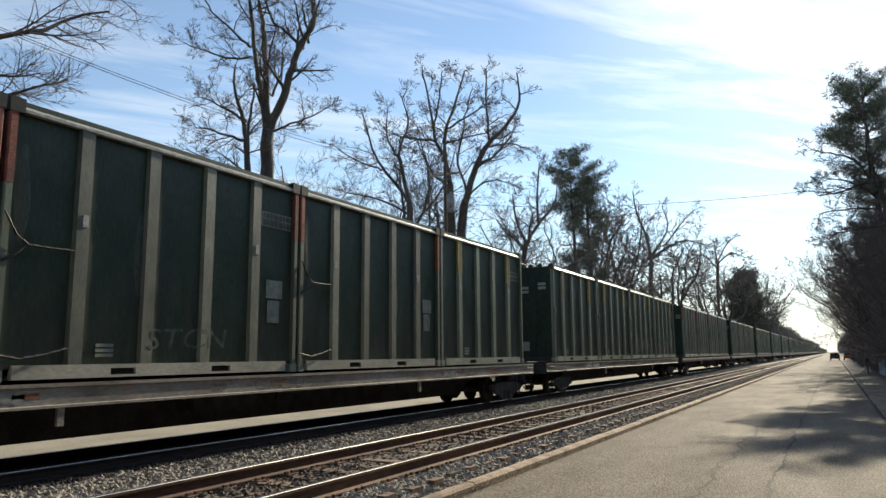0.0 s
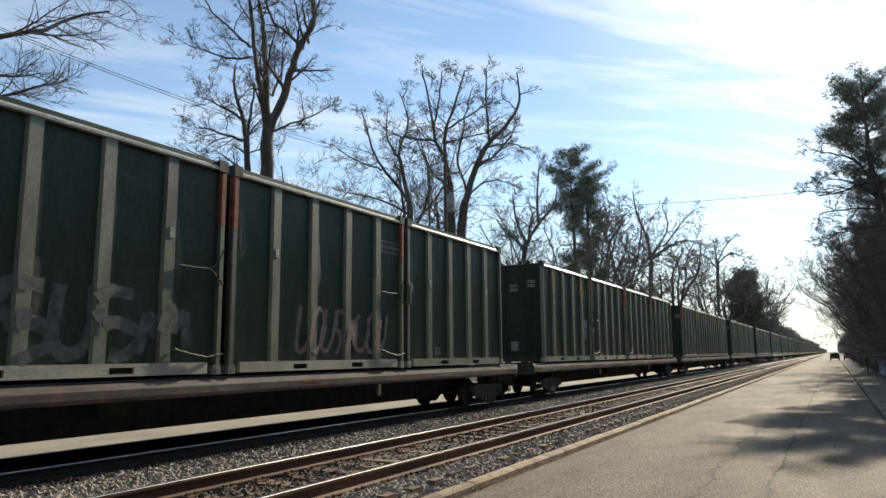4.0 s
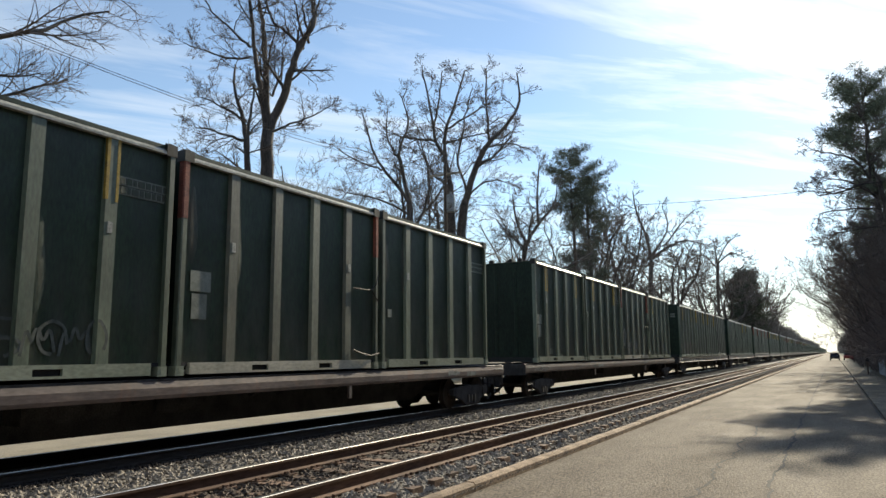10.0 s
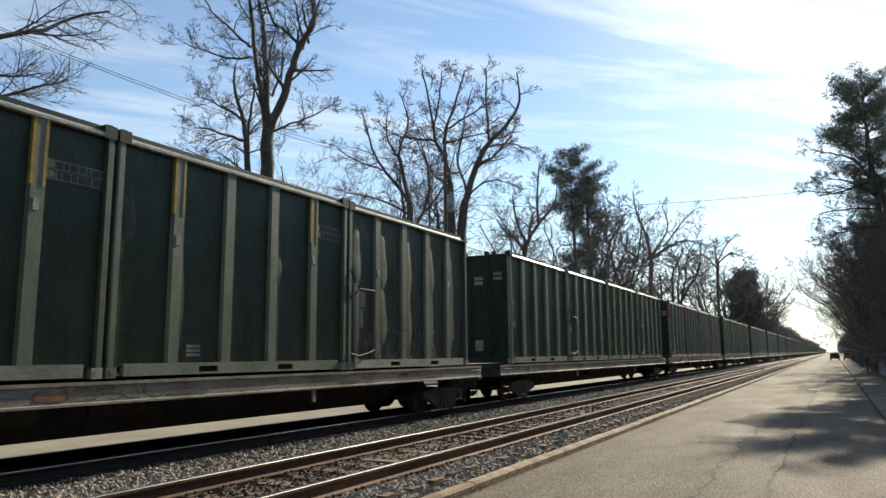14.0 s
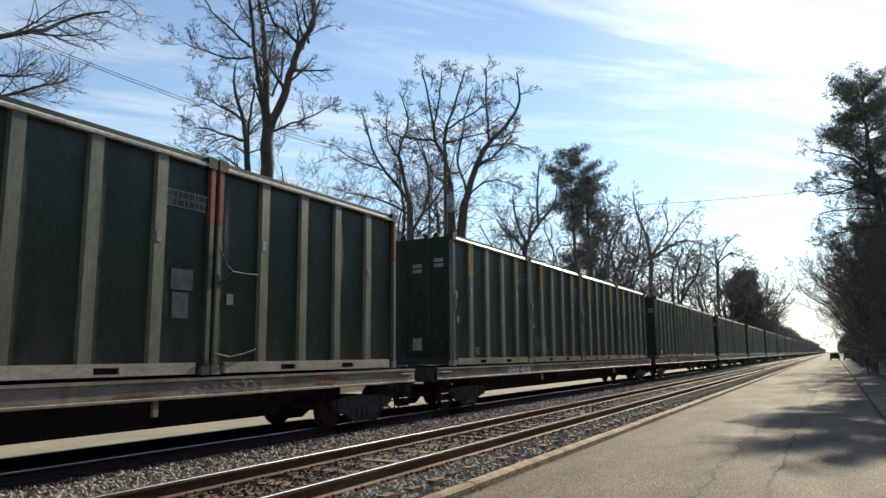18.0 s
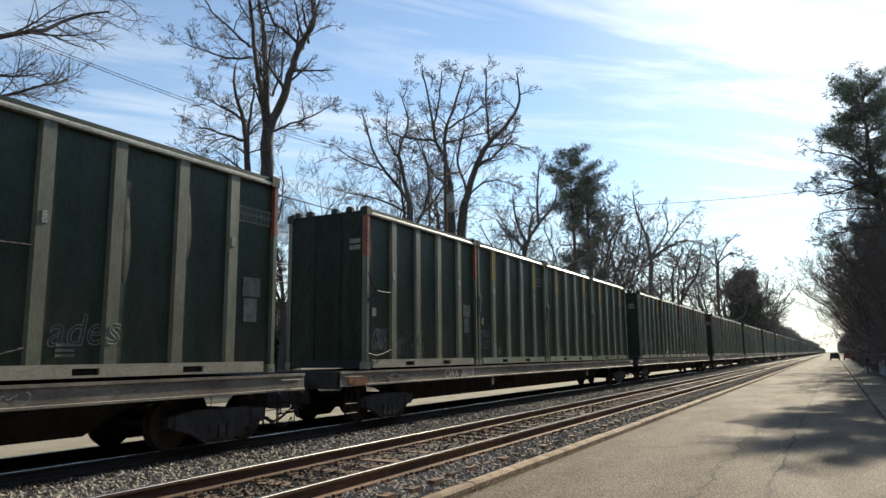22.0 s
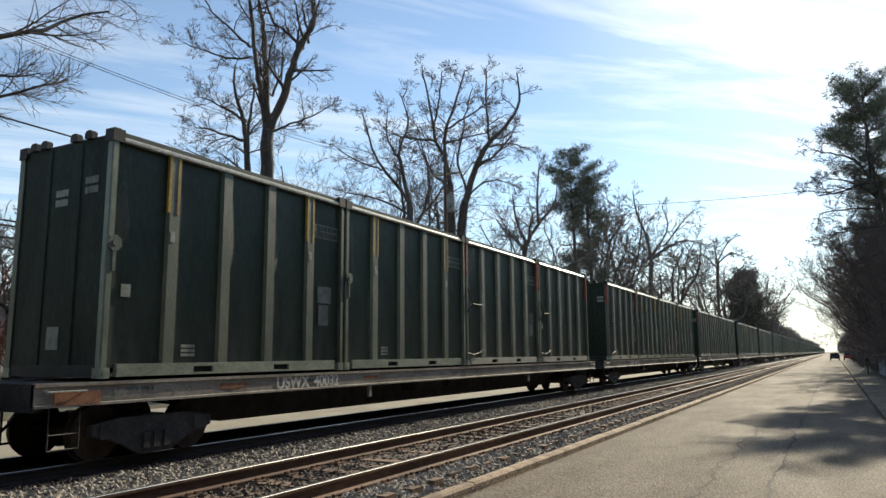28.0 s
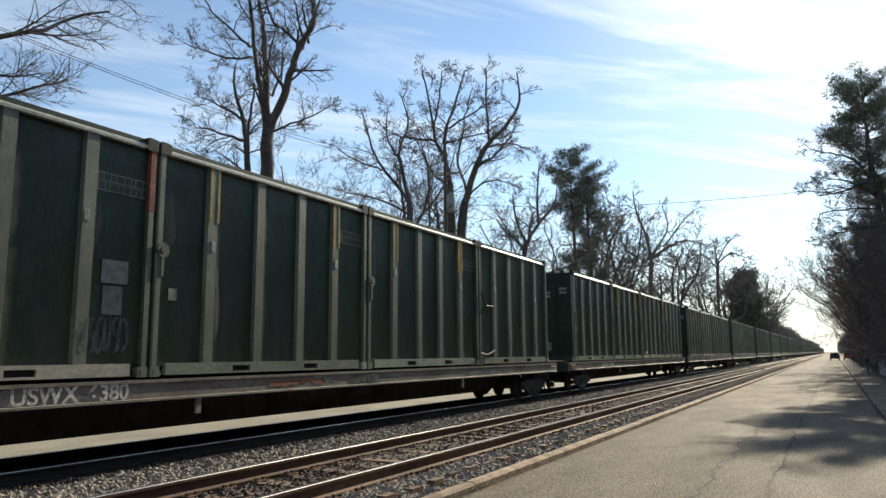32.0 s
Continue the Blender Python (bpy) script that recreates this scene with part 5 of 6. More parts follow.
def shrub(x, y, w, h, seed, mat="bush", blades=2500, size=0.12, label="dense evergreen bush", z=0.0, name="bush"):
    rs = np.random.RandomState(seed)
    t = thing(name, pose(x, y, z), label, "bush")
    bm = B()
    cs, rr = [], []
    for i in range(16):
        a, d = rs.uniform(0, 6.28), w * 0.5 * rs.uniform(0.1, 0.85)
        c = (d * math.cos(a), d * math.sin(a), h * rs.uniform(0.25, 0.85))
        cs.append(c)
        rr.append(0.28 * min(w, h) * rs.uniform(0.6, 1.2))
        tube(bm, [(0.1 * math.cos(a), 0.1 * math.sin(a), -0.05), (c[0] * 0.5, c[1] * 0.5, c[2] * 0.6), c], [0.03, 0.02, 0.008], 4)
    tagged(part("stems", bm, M["bark"], t), kind="stuff")
    tagged(part("leaves", mesh_from("leaves", tuft_cloud(rs, cs, rr, blades, size, 0.9, 0.3), M[mat], False), None, t), kind="stuff")
    return t


def twig_cloud(rs, centers, radii, n, size, width=0.03):
    """Fine bare sprays: long thin blades in clumps, mostly rising."""
    c = np.array(centers, float)
    r = np.array(radii, float)
    k = np.maximum(6, (n * r * r / (r * r).sum()).astype(int))
    c, r = np.repeat(c, k, axis=0), np.repeat(r, k)[:, None]
    m = len(c)
    d = rs.normal(size=(m, 3))
    d /= np.linalg.norm(d, axis=1)[:, None]
    p = c + d * (r * rs.uniform(0.2, 1.0, (m, 1)))
    a = d * 0.7 + rs.normal(size=(m, 3)) * 0.7 + np.array([0, 0, 0.5])
    a /= np.linalg.norm(a, axis=1)[:, None]
    w = np.cross(a, rs.normal(size=(m, 3)))
    w /= np.linalg.norm(w, axis=1)[:, None] + 1e-9
    s, ww = size * rs.uniform(0.5, 1.5, (m, 1)), width * rs.uniform(0.6, 1.4, (m, 1))
    V = np.stack((p - w * ww, p + w * ww, p + a * s), axis=1).reshape(-1, 3)
    return V.tolist(), np.arange(3 * m).reshape(-1, 3).tolist()


def thicket(x, y, w, d, h, seed, n=9000, size=0.9, width=0.022, mat="twig", label="dense grey-brown thicket of bare shrubs and saplings"):
    rs = np.random.RandomState(seed)
    t = thing("thicket", pose(x, y, 0), label, "bush")
    bm = B()
    cs, rr = [], []
    for i in range(int(10 + w * d * 0.8)):
        px, py = rs.uniform(-w / 2, w / 2), rs.uniform(-d / 2, d / 2)
        top = h * rs.uniform(0.45, 1.0)
        tube(bm, [(px, py, -0.1), (px + rs.uniform(-0.3, 0.3), py, top * 0.5), (px + rs.uniform(-0.8, 0.5), py + rs.uniform(-0.5, 0.5), top)], [0.07, 0.05, 0.015], 5)
        for k in range(3):
            cs.append((px + rs.uniform(-0.8, 0.6), py + rs.uniform(-0.7, 0.7), top * rs.uniform(0.25, 0.95)))
            rr.append(rs.uniform(0.6, 1.3))
    tagged(part("stems", bm, M["bark"], t), kind="stuff")
    tagged(part("twig_mass", mesh_from("twig_mass", twig_cloud(rs, cs, rr, n, size, width), M[mat], False), None, t), kind="stuff")
    return t


def across(k, z):
    return (CR[0] * k, CR[1] * k, z)


def build_trees():
    # big forked tree beyond the far street
    bare_tree(-23.35, 24.7, 0, "large leafless tree with a forked trunk beyond the far street", seed=3, height=10, r0=0.4, min_r=0.008, gnarl=0.2, up=0.06, spray=6, fine=0.005, limbs=[
        ([(0.35, -0.2), (0.4, 9.5), (0.38, 11.6), (0.33, 12.9)], 0.27, 0, 0.36, 0),
        ([(0.30, 12.7), (0.1, 13.5), (-0.2, 15.1), (-0.6, 16.5), (-0.6, 18.1), (-0.9, 20.6)], 0.05, 4.6, 0.19, 1),
        ([(-0.6, 16.7), (-1.7, 17.8), (-2.8, 18.8), (-3.4, 20.2)], 0.02, 3.2, 0.08, 1),
        ([(0.33, 12.8), (0.22, 15.5), (0.1, 17.3), (-0.3, 18.7), (-0.6, 20.8)], 0.05, 4.6, 0.18, 1),
        ([(0.42, 12.6), (1.0, 13.9), (1.5, 15.3), (2.0, 16.7), (2.7, 17.5), (2.4, 18.7), (2.5, 20.6)], 0.05, 4.4, 0.24, 1),
        ([(1.95, 16.6), (1.1, 17.6), (0.45, 18.0), (0.05, 19.1), (-0.1, 20.6)], 0.03, 3.4, 0.11, 1),
        ([(2.2, 16.9), (2.2, 17.7), (2.7, 18.7), (2.9, 20.4)], 0.02, 3.0, 0.08, 1),
        ([(-0.6, 16.2), (-1.6, 16.1), (-2.8, 16.5), (-3.8, 16.8)], 0.015, 3.2, 0.07, 1),
        ([(0.55, 12.4), (1.5, 12.9), (2.5, 13.2), (3.2, 13.7)], 0.015, 3.0, 0.07, 1),
        ([(0.5, 14.2), (1.1, 15.5), (0.9, 16.9)], 0.02, 3.0, 0.07, 1)],
        levels=4, kids=(0, 11, 7, 5))
    bare_tree(-23.9, 23.4, 0, "slender many-stemmed leafless tree beside a larger one", seed=5, height=10, r0=0.2, min_r=0.009, gnarl=0.26, up=0.05, spray=4, fine=0.006, limbs=[
        ([(0.9, -0.2), (0.85, 9.8), (0.6, 11.4), (0.4, 12.8), (-0.1, 14.2), (-0.3, 15.9)], 0.03, 3.8, 0.2, 1),
        ([(0.75, 10.6), (0.8, 12.8), (0.9, 14.6)], 0.03, 3.2, 0.1, 1),
        ([(0.55, 11.7), (-0.7, 12.1), (-1.9, 12.5)], 0.015, 3.2, 0.08, 1),
        ([(0.4, 12.8), (-0.7, 13.5), (-1.8, 14.1)], 0.015, 3.2, 0.08, 1),
        ([(0.8, 10.2), (-0.4, 10.6), (-2.0, 11.2)], 0.015, 3.0, 0.07, 1)], kids=(0, 10, 7, 5))
    # three wide old oaks that stand together
    bare_tree(-25, 49.2, 0, "wide old leafless oak with an upswept bough", seed=51, height=10, r0=0.4, min_r=0.012, gnarl=0.26, up=0.05, spray=5, fine=0.009, limbs=[
        ([(-0.4, -0.2), (-0.2, 10.5), (0.2, 13.6)], 0.32, 0, 0.45, 0),
        ([(0.2, 13.5), (1.1, 16.6), (2.3, 18.7), (3.4, 19.8), (4.9, 21.7), (4.5, 24.0)], 0.05, 5.0, 0.3, 1),
        ([(2.3, 18.6), (2.1, 20.6), (2.1, 24.8)], 0.04, 4.6, 0.14, 1),
        ([(2.1, 18.2), (3.9, 18.6), (5.4, 17.9)], 0.02, 3.6, 0.1, 1),
        ([(1.2, 16.7), (3.0, 17.6), (4.4, 19.8)], 0.03, 4.2, 0.14, 1),
        ([(0.3, 14.0), (2.2, 15.7), (4.1, 15.1)], 0.02, 4.0, 0.12, 1),
        ([(0.4, 14.6), (-0.4, 17.0), (0.3, 20.5), (0.9, 23.0)], 0.03, 4.4, 0.14, 1)], kids=(0, 10, 7, 5))
    bare_tree(-25.5, 48.2, 0, "tall old leafless oak with crooked limbs", seed=52, height=10, r0=0.4, min_r=0.012, gnarl=0.28, up=0.05, spray=5, fine=0.009, limbs=[
        ([(0.1, -0.2), (0.1, 11.1), (0.0, 15.1)], 0.28, 0, 0.38, 0),
        ([(0.0, 15.0), (-0.4, 17.4), (-1.2, 18.6), (-1.4, 20.5), (-2.2, 24.4)], 0.04, 4.6, 0.22, 1),
        ([(-0.4, 17.3), (-0.4, 19.4), (0.4, 21.5), (1.3, 24.4)], 0.04, 4.4, 0.18, 1),
        ([(-0.4, 18.3), (1.2, 18.8), (3.1, 19.1)], 0.03, 3.6, 0.1, 1),
        ([(-0.1, 19.6), (2.0, 20.9), (3.2, 21.6)], 0.03, 3.6, 0.1, 1),
        ([(-1.2, 18.6), (-3.2, 18.7), (-4.9, 19.2)], 0.03, 4.2, 0.12, 1),
        ([(-1.3, 19.7), (-0.8, 21.9), (-0.6, 24.4)], 0.03, 4.0, 0.1, 1),
        ([(-0.1, 14.6), (-1.8, 16.4), (-2.6, 19.8)], 0.03, 4.2, 0.12, 1)], kids=(0, 9, 7, 5))
    bare_tree(-25, 41.4, 0, "broad leafless oak with low spreading limbs", seed=53, height=10, r0=0.3, min_r=0.011, gnarl=0.28, up=0.05, spray=5, fine=0.008, limbs=[
        ([(0.1, -0.2), (0.0, 9.5), (-0.1, 12.2)], 0.2, 0, 0.32, 0),
        ([(-0.1, 12.1), (-0.7, 13.2), (-2.3, 15.0), (-2.9, 16.6), (-3.4, 18.8)], 0.03, 4.2, 0.16, 1),
        ([(-0.1, 12.1), (-0.7, 15.0), (-0.9, 16.0), (0.0, 18.2), (-0.8, 20.2)], 0.03, 4.2, 0.17, 1),
        ([(-0.2, 11.4), (-2.5, 12.7), (-4.6, 13.0)], 0.02, 3.8, 0.1, 1),
        ([(-2.0, 14.6), (-3.7, 15.2), (-5.3, 16.2)], 0.02, 3.6, 0.09, 1),
        ([(-0.7, 15.2), (-1.8, 16.9), (-1.6, 19.1)], 0.02, 3.8, 0.1, 1),
        ([(0.1, 10.2), (1.3, 12.4), (1.2, 14.8), (0.3, 17.2)], 0.03, 3.8, 0.13, 1),
        ([(0.4, 11.0), (2.4, 13.2), (3.2, 16.2)], 0.02, 3.8, 0.11, 1)], kids=(0, 9, 7, 5))
    bare_tree(-26.5, 30.0, 0, "leafless tree with low spreading twigs behind a larger tree", seed=62, turn=40, height=14, r0=0.18, tall=15.0, wide=1.15, min_r=0.009, kids=(0, 8, 6, 5), spray=3, boughs=5)
    bare_tree(-24, 110.8, 0, "gnarled leafless tree with a long level bough", seed=54, height=10, r0=0.4, min_r=0.022, gnarl=0.26, up=0.05, spray=4, fine=0.018, limbs=[
        ([(0.0, -0.2), (0.0, 12.3), (0.4, 16.3)], 0.32, 0, 0.45, 0),
        ([(0.4, 16.2), (2.7, 17.8), (5.9, 19.3), (8.6, 18.3)], 0.06, 5.4, 0.28, 1),
        ([(0.4, 16.2), (-0.3, 20.2), (-1.6, 23.4), (-2.0, 27.0)], 0.06, 5.4, 0.28, 1),
        ([(0.7, 17.0), (3.6, 21.0), (2.4, 24.4)], 0.06, 5.0, 0.2, 1),
        ([(2.7, 18.4), (5.7, 22.2), (7.8, 24.0)], 0.05, 5.0, 0.18, 1),
        ([(0.2, 15.4), (-2.9, 17.0), (-4.4, 19.4)], 0.05, 4.6, 0.18, 1)], kids=(0, 9, 6, 4))
    bare_tree(-22, 167.9, 0, "leafless tree with a spreading flat crown", seed=55, height=10, r0=0.4, min_r=0.03, gnarl=0.26, up=0.05, spray=4, fine=0.024, limbs=[
        ([(0.4, -0.2), (0.4, 14.6), (0.7, 21.6)], 0.3, 0, 0.45, 0),
        ([(0.7, 21.4), (0.2, 26.6)], 0.06, 5.0, 0.24, 1), ([(0.7, 21.4), (4.1, 24.3), (7.0, 22.8)], 0.06, 5.0, 0.24, 1),
        ([(0.7, 20.3), (-2.2, 23.8), (-4.4, 22.8)], 0.06, 5.0, 0.22, 1), ([(0.8, 22.0), (3.0, 26.1), (5.0, 27.4)], 0.06, 5.0, 0.2, 1)], kids=(0, 9, 6, 4))
    bare_tree(-25, 63, 0, "leafless tree with steep forking boughs beside pines", seed=56, height=10, r0=0.3, min_r=0.014, gnarl=0.24, up=0.08, spray=4, fine=0.011, limbs=[
        ([(-0.6, -0.2), (-0.4, 11.3), (-0.1, 12.3), (1.1, 14.2), (2.9, 16.2), (3.2, 18.0)], 0.04, 4.4, 0.32, 1),
        ([(-0.1, 12.3), (-1.1, 14.3), (-1.3, 17.2)], 0.04, 4.4, 0.18, 1), ([(1.1, 14.2), (1.0, 16.7), (1.3, 20.2)], 0.04, 4.4, 0.16, 1),
        ([(-0.3, 11.8), (-1.6, 13.0), (-2.6, 15.0)], 0.03, 4.0, 0.14, 1)], kids=(0, 9, 7, 5))
    spec = [
        # x, y, height, radius, seed, width
        (-25.0, 34.8, 14.0, 0.22, 10, 1.1), (-28.0, 46.5, 19.0, 0.26, 12, 1.1),
        (-25.0, 57.5, 17.0, 0.24, 14, 1.05), (-26.0, 68.0, 20.0, 0.22, 15, 1.0), (-24.5, 84.0, 23.5, 0.28, 16, 0.8), (-24.0, 93.0, 24.0, 0.28, 17, 0.8),
        (-26.0, 103.0, 20.5, 0.34, 18, 1.0), (-22.0, 124.0, 25.0, 0.36, 16, 1.05), (-20.5, 138.0, 22.0, 0.3, 17, 1.1),
        (-18.0, 152.0, 23.0, 0.34, 18, 1.05), (-16.5, 178.0, 20.0, 0.3, 19, 1.0), (-14.8, 206.0, 25.0, 0.32, 17, 0.85), (-15.5, 222.0, 20.0, 0.3, 18, 0.9), (-16.0, 240.0, 18.0, 0.28, 16, 1.0)]
    for x, y, h, r, s, wd in spec:
        far = y > 80
        if far:
            s, r = 16 + s % 4, 0.3
        bare_tree(x, y, 0, "leafless roadside tree with a spreading crown of fine twigs", seed=s, turn=int(y * 7) % 360, height=14, r0=r, tall=h, wide=wd, min_r=0.009 if not far else 0.02,
                  kids=(0, 9, 7, 5) if not far else (0, 8, 6, 4), first=0.33, gnarl=0.29, spread=54, up=0.10, boughs=6, spray=4, fine=0.006 if not far else 0.014)
    pine(-23.5, 72.5, 23.9, 0.30, 31, 0.60, 3.1, 26000, clumps=32, size=0.36, conical=0.05, puff=0.5, low=12)
    pine(-22.8, 76.0, 22.0, 0.28, 32, 0.58, 3.3, 26000, clumps=32, size=0.36, conical=0.05, puff=0.5, low=12)
    pine(-16.2, 168, 19.0, 0.4, 33, 0.05, 5.0, 60000, mat="cedar", conical=0.35, label="dense dark cedar beside the far street", size=0.6, clumps=110, puff=0.8)
    # tree whose limbs reach in from outside
    bare_tree(-22.5, 11.3, 0, "leafless tree with long reaching limbs beyond the far street", seed=41, height=16, r0=0.3, min_r=0.009, kids=(0, 9, 11, 8), gnarl=0.24, up=0.12, spray=4, fine=0.006, limbs=[
        ((0, 0, -0.2), across(0.0, 1), 16, 0.32, 0), ((0, 0.700), across(1, 0.45), 5.2, 0.11, 2), ((0, 0.587), across(1, 0.2), 3.6, 0.08, 2), ((0, 0.787), across(1, 0.55), 5.6, 0.12, 2),
        ((0, 0.862), across(0.9, 0.8), 5.5, 0.12, 2), ((0, 0.919), across(0.4, 1), 6, 0.13, 1), ((0, 0.762), across(-0.8, 0.8), 6, 0.14, 1), ((0, 0.575), across(-0.9, 0.5), 5, 0.12, 1), ((0, 0.650), across(1.0, 0.0), 3.0, 0.06, 2)])
    # woods behind the house
    rng = random.Random(8)
    for i in range(14):
        bare_tree(-66 + rng.uniform(-6, 6), 34 + i * 2.6 + rng.uniform(-1, 1), 0, "slim leafless tree in the woods behind the houses", seed=60 + i % 4, turn=i * 77, height=12, r0=0.16, tall=rng.uniform(14, 19), min_r=0.022, kids=(0, 8, 5, 3), levels=4, first=0.45, spread=32, fine=0.012)
    pine(-52, 40.8, 19.0, 0.15, 71, 0.70, 2.8, 6000, clumps=20, size=0.34, conical=0.1, puff=0.40)
    pine(-53, 46.0, 18.0, 0.15, 72, 0.66, 2.6, 5000, clumps=18, size=0.34, conical=0.1, puff=0.40)
    pine(-51, 43.0, 16.0, 0.13, 73, 0.62, 2.2, 4000, clumps=16, size=0.34, conical=0.1, puff=0.40)
    # undergrowth behind the far street
    for i, (x, y, d) in enumerate(((-25.5, 95, 20), (-24, 118, 24), (-21, 140, 20), (-18.5, 165, 22), (-17.5, 195, 30), (-17.5, 235, 40))):
        thicket(x, y, 4, d, 9, 110 + i, 6000, 1.6, 0.03)
    # right side of the street
    pine(3.0, 51, 19.0, 0.28, 81, 0.56, 2.6, 44000, label="tall pine beside the street", clumps=42, size=0.28, conical=0.15, puff=0.48, low=6)
    pine(4.3, 66, 15.5, 0.24, 86, 0.45, 2.5, 16000, label="tall pine beside the street", clumps=30, size=0.34, conical=0.15, puff=0.46, low=5)
    pine(4.6, 86, 15.0, 0.24, 87, 0.45, 2.6, 14000, label="tall pine beside the street", clumps=28, size=0.38, conical=0.15, puff=0.5, low=4)
    bare_tree(4.5, 41, 0, "leafless tree reaching over the street beside a pine", seed=44, height=10, r0=0.18, min_r=0.009, gnarl=0.24, up=0.04, spray=5, fine=0.008, kids=(0, 10, 7, 5), limbs=[
        ([(-1.6, -0.2), (-1.9, 2.3), (-2.1, 5.8), (-2.1, 8.1), (-2.6, 10.2)], 0.09, 3.0, 0.19, 1),
        ([(-2.6, 10.1), (-3.1, 11.1), (-4.1, 11.2), (-5.5, 11.5)], 0.015, 2.6, 0.08, 1),
        ([(-2.6, 10.1), (-2.7, 11.7), (-2.8, 13.1), (-3.5, 13.9)], 0.015, 2.2, 0.07, 1),
        ([(-2.6, 10.0), (-4.3, 9.3), (-5.6, 9.5)], 0.015, 2.6, 0.07, 1),
        ([(-2.1, 7.8), (-4.1, 7.5), (-5.0, 7.2)], 0.015, 2.4, 0.06, 1),
        ([(-2.1, 6.7), (-4.0, 5.6), (-4.5, 7.0)], 0.015, 2.2, 0.06, 1),
        ([(-2.2, 8.6), (-4.0, 8.6), (-5.5, 8.3)], 0.015, 2.6, 0.06, 1),
        ([(-2.3, 9.2), (-3.6, 10.0), (-5.2, 10.2)], 0.015, 2.6, 0.06, 1),
        ([(-2.1, 7.0), (-0.8, 9.0), (0.2, 12.0)], 0.02, 3.2, 0.09, 1)])
    pine(7.0, 31, 15.0, 0.26, 89, 0.15, 2.8, 40000, label="tall pine beside the street", clumps=60, size=0.24, conical=0.4, puff=0.36)
    for x, y, h, r, s, ln, wd in ((3.6, 37, 8.5, 0.16, 82, -0.20, 0.75), (3.6, 41, 11.5, 0.18, 83, -0.22, 0.78), (3.5, 47, 11.5, 0.2, 84, -0.2, 0.8), (3.8, 53, 12, 0.2, 82, -0.2, 0.85), (3.6, 60, 12.5, 0.26, 83, -0.2, 1.1),
                                  (3.6, 68, 13, 0.28, 84, -0.2, 1.2), (3.8, 78, 13, 0.28, 82, -0.2, 1.2), (4.0, 92, 13.5, 0.28, 83, -0.2, 1.2), (4.2, 110, 14, 0.28, 84, -0.2, 1.2), (4.2, 135, 14, 0.28, 83, -0.2, 1.2), (4.4, 165, 14, 0.28, 82, -0.2, 1.2)):
        bare_tree(x, y, 0, "leafless street-side tree leaning over the road", seed=s, height=h, r0=r, tall=h, wide=wd, min_r=0.009, kids=(0, 8, 7, 5), first=0.26, lean=(ln * 0.8, -0.03), spread=50, boughs=6, spray=4, gnarl=0.2, fine=0.006)
    for i, (x, y, w, d, h) in enumerate(((5.0, 40, 3, 6, 6.0), (4.8, 47, 3, 8, 7.0), (4.8, 56, 3.2, 10, 7.5), (4.8, 68, 3.4, 14, 8.0), (4.8, 84, 3.6, 18, 8.5), (4.8, 106, 4, 26, 9), (5.0, 135, 4, 32, 9.5), (5.2, 175, 4, 50, 10))):
        thicket(x, y, w, d, h, 130 + i, 10000, 0.9, 0.02, "brush")
    # wooded strip carried on unseen beside the viewpoint, added to darken the train's reflections
    for i, y in enumerate((-34, -12, 10)):
        thicket(14, y, 5, 21, 14, 170 + i, 9000, 2.4, 0.2, "twig", "added unseen woods strip beside the street, darkening reflections")
    for i, y in enumerate((24, 40, 56, 72)):
        thicket(13, y, 4, 16, 15, 175 + i, 14000, 2.4, 0.2, "twig", "added unseen woods strip beside the street, darkening reflections")
    # woods beyond the houses
    for i, y in enumerate((8, 26, 44, 62, 80, 100)):
        thicket(-84, y, 5, 19, 13, 180 + i, 9000, 2.0, 0.10, "twig", "belt of grey winter woods beyond the houses")
    for i, (x, y, h) in enumerate(((-38, 34.4, 4.6), (-37.5, 38.0, 6.0))):
        thicket(x, y, 3, 4, h, 210 + i, 7000, 0.7, 0.014, "brush", "brown tangle of bare shrubs in a yard")
    for i, (x, y, w, h) in enumerate(((-35, 39.5, 4, 3.6), (-30, 44, 5, 5), (-31, 52, 5, 6))):
        shrub(x, y, w, h, 200 + i, "cedar", 7000, 0.28, "dense dark evergreen hedge tree in a yard")
    # unseen woods added behind the camera to keep sky light off the container ends
    for i, x in enumerate((-52, -38, -24, 22, 36)):
        thicket(x, -24, 13, 6, 20, 150 + i, 9000, 3.0, 0.3, "twig", "added unseen woods behind the viewpoint, blocking sky light")
    for i, x in enumerate((-9, 7)):
        thicket(x, -42, 15, 6, 22, 160 + i, 11000, 3.0, 0.35, "twig", "added unseen woods behind the viewpoint, blocking sky light")
    shrub(5.2, 26.5, 2.2, 3.8, 95, "bush", 5000, 0.16, "dense dark green evergreen bush beside the street")


def far_woods():
    rs = np.random.RandomState(3)
    for x, y0, y1, n in ((-18, 250, 1000, 420), (7.5, 190, 1000, 420)):
        cs, rr = [], []
        for i in range(n):
            y = y0 + (y1 - y0) * rs.uniform(0, 1) ** 1.5
            cs.append((x + rs.uniform(-3, 3) - (2.0 if x < 0 else -2.0), y, rs.uniform(1, 10)))
            rr.append(rs.uniform(1.5, 3.0))
        ob = new("far_woods", mesh_from("far_woods", twig_cloud(rs, cs, rr, 60000, 2.2, 0.12), M["hazewood"], False))
        tagged(ob, "distant grey-brown winter woods along the line", "woods", kind="stuff")


build_trees()
far_woods()


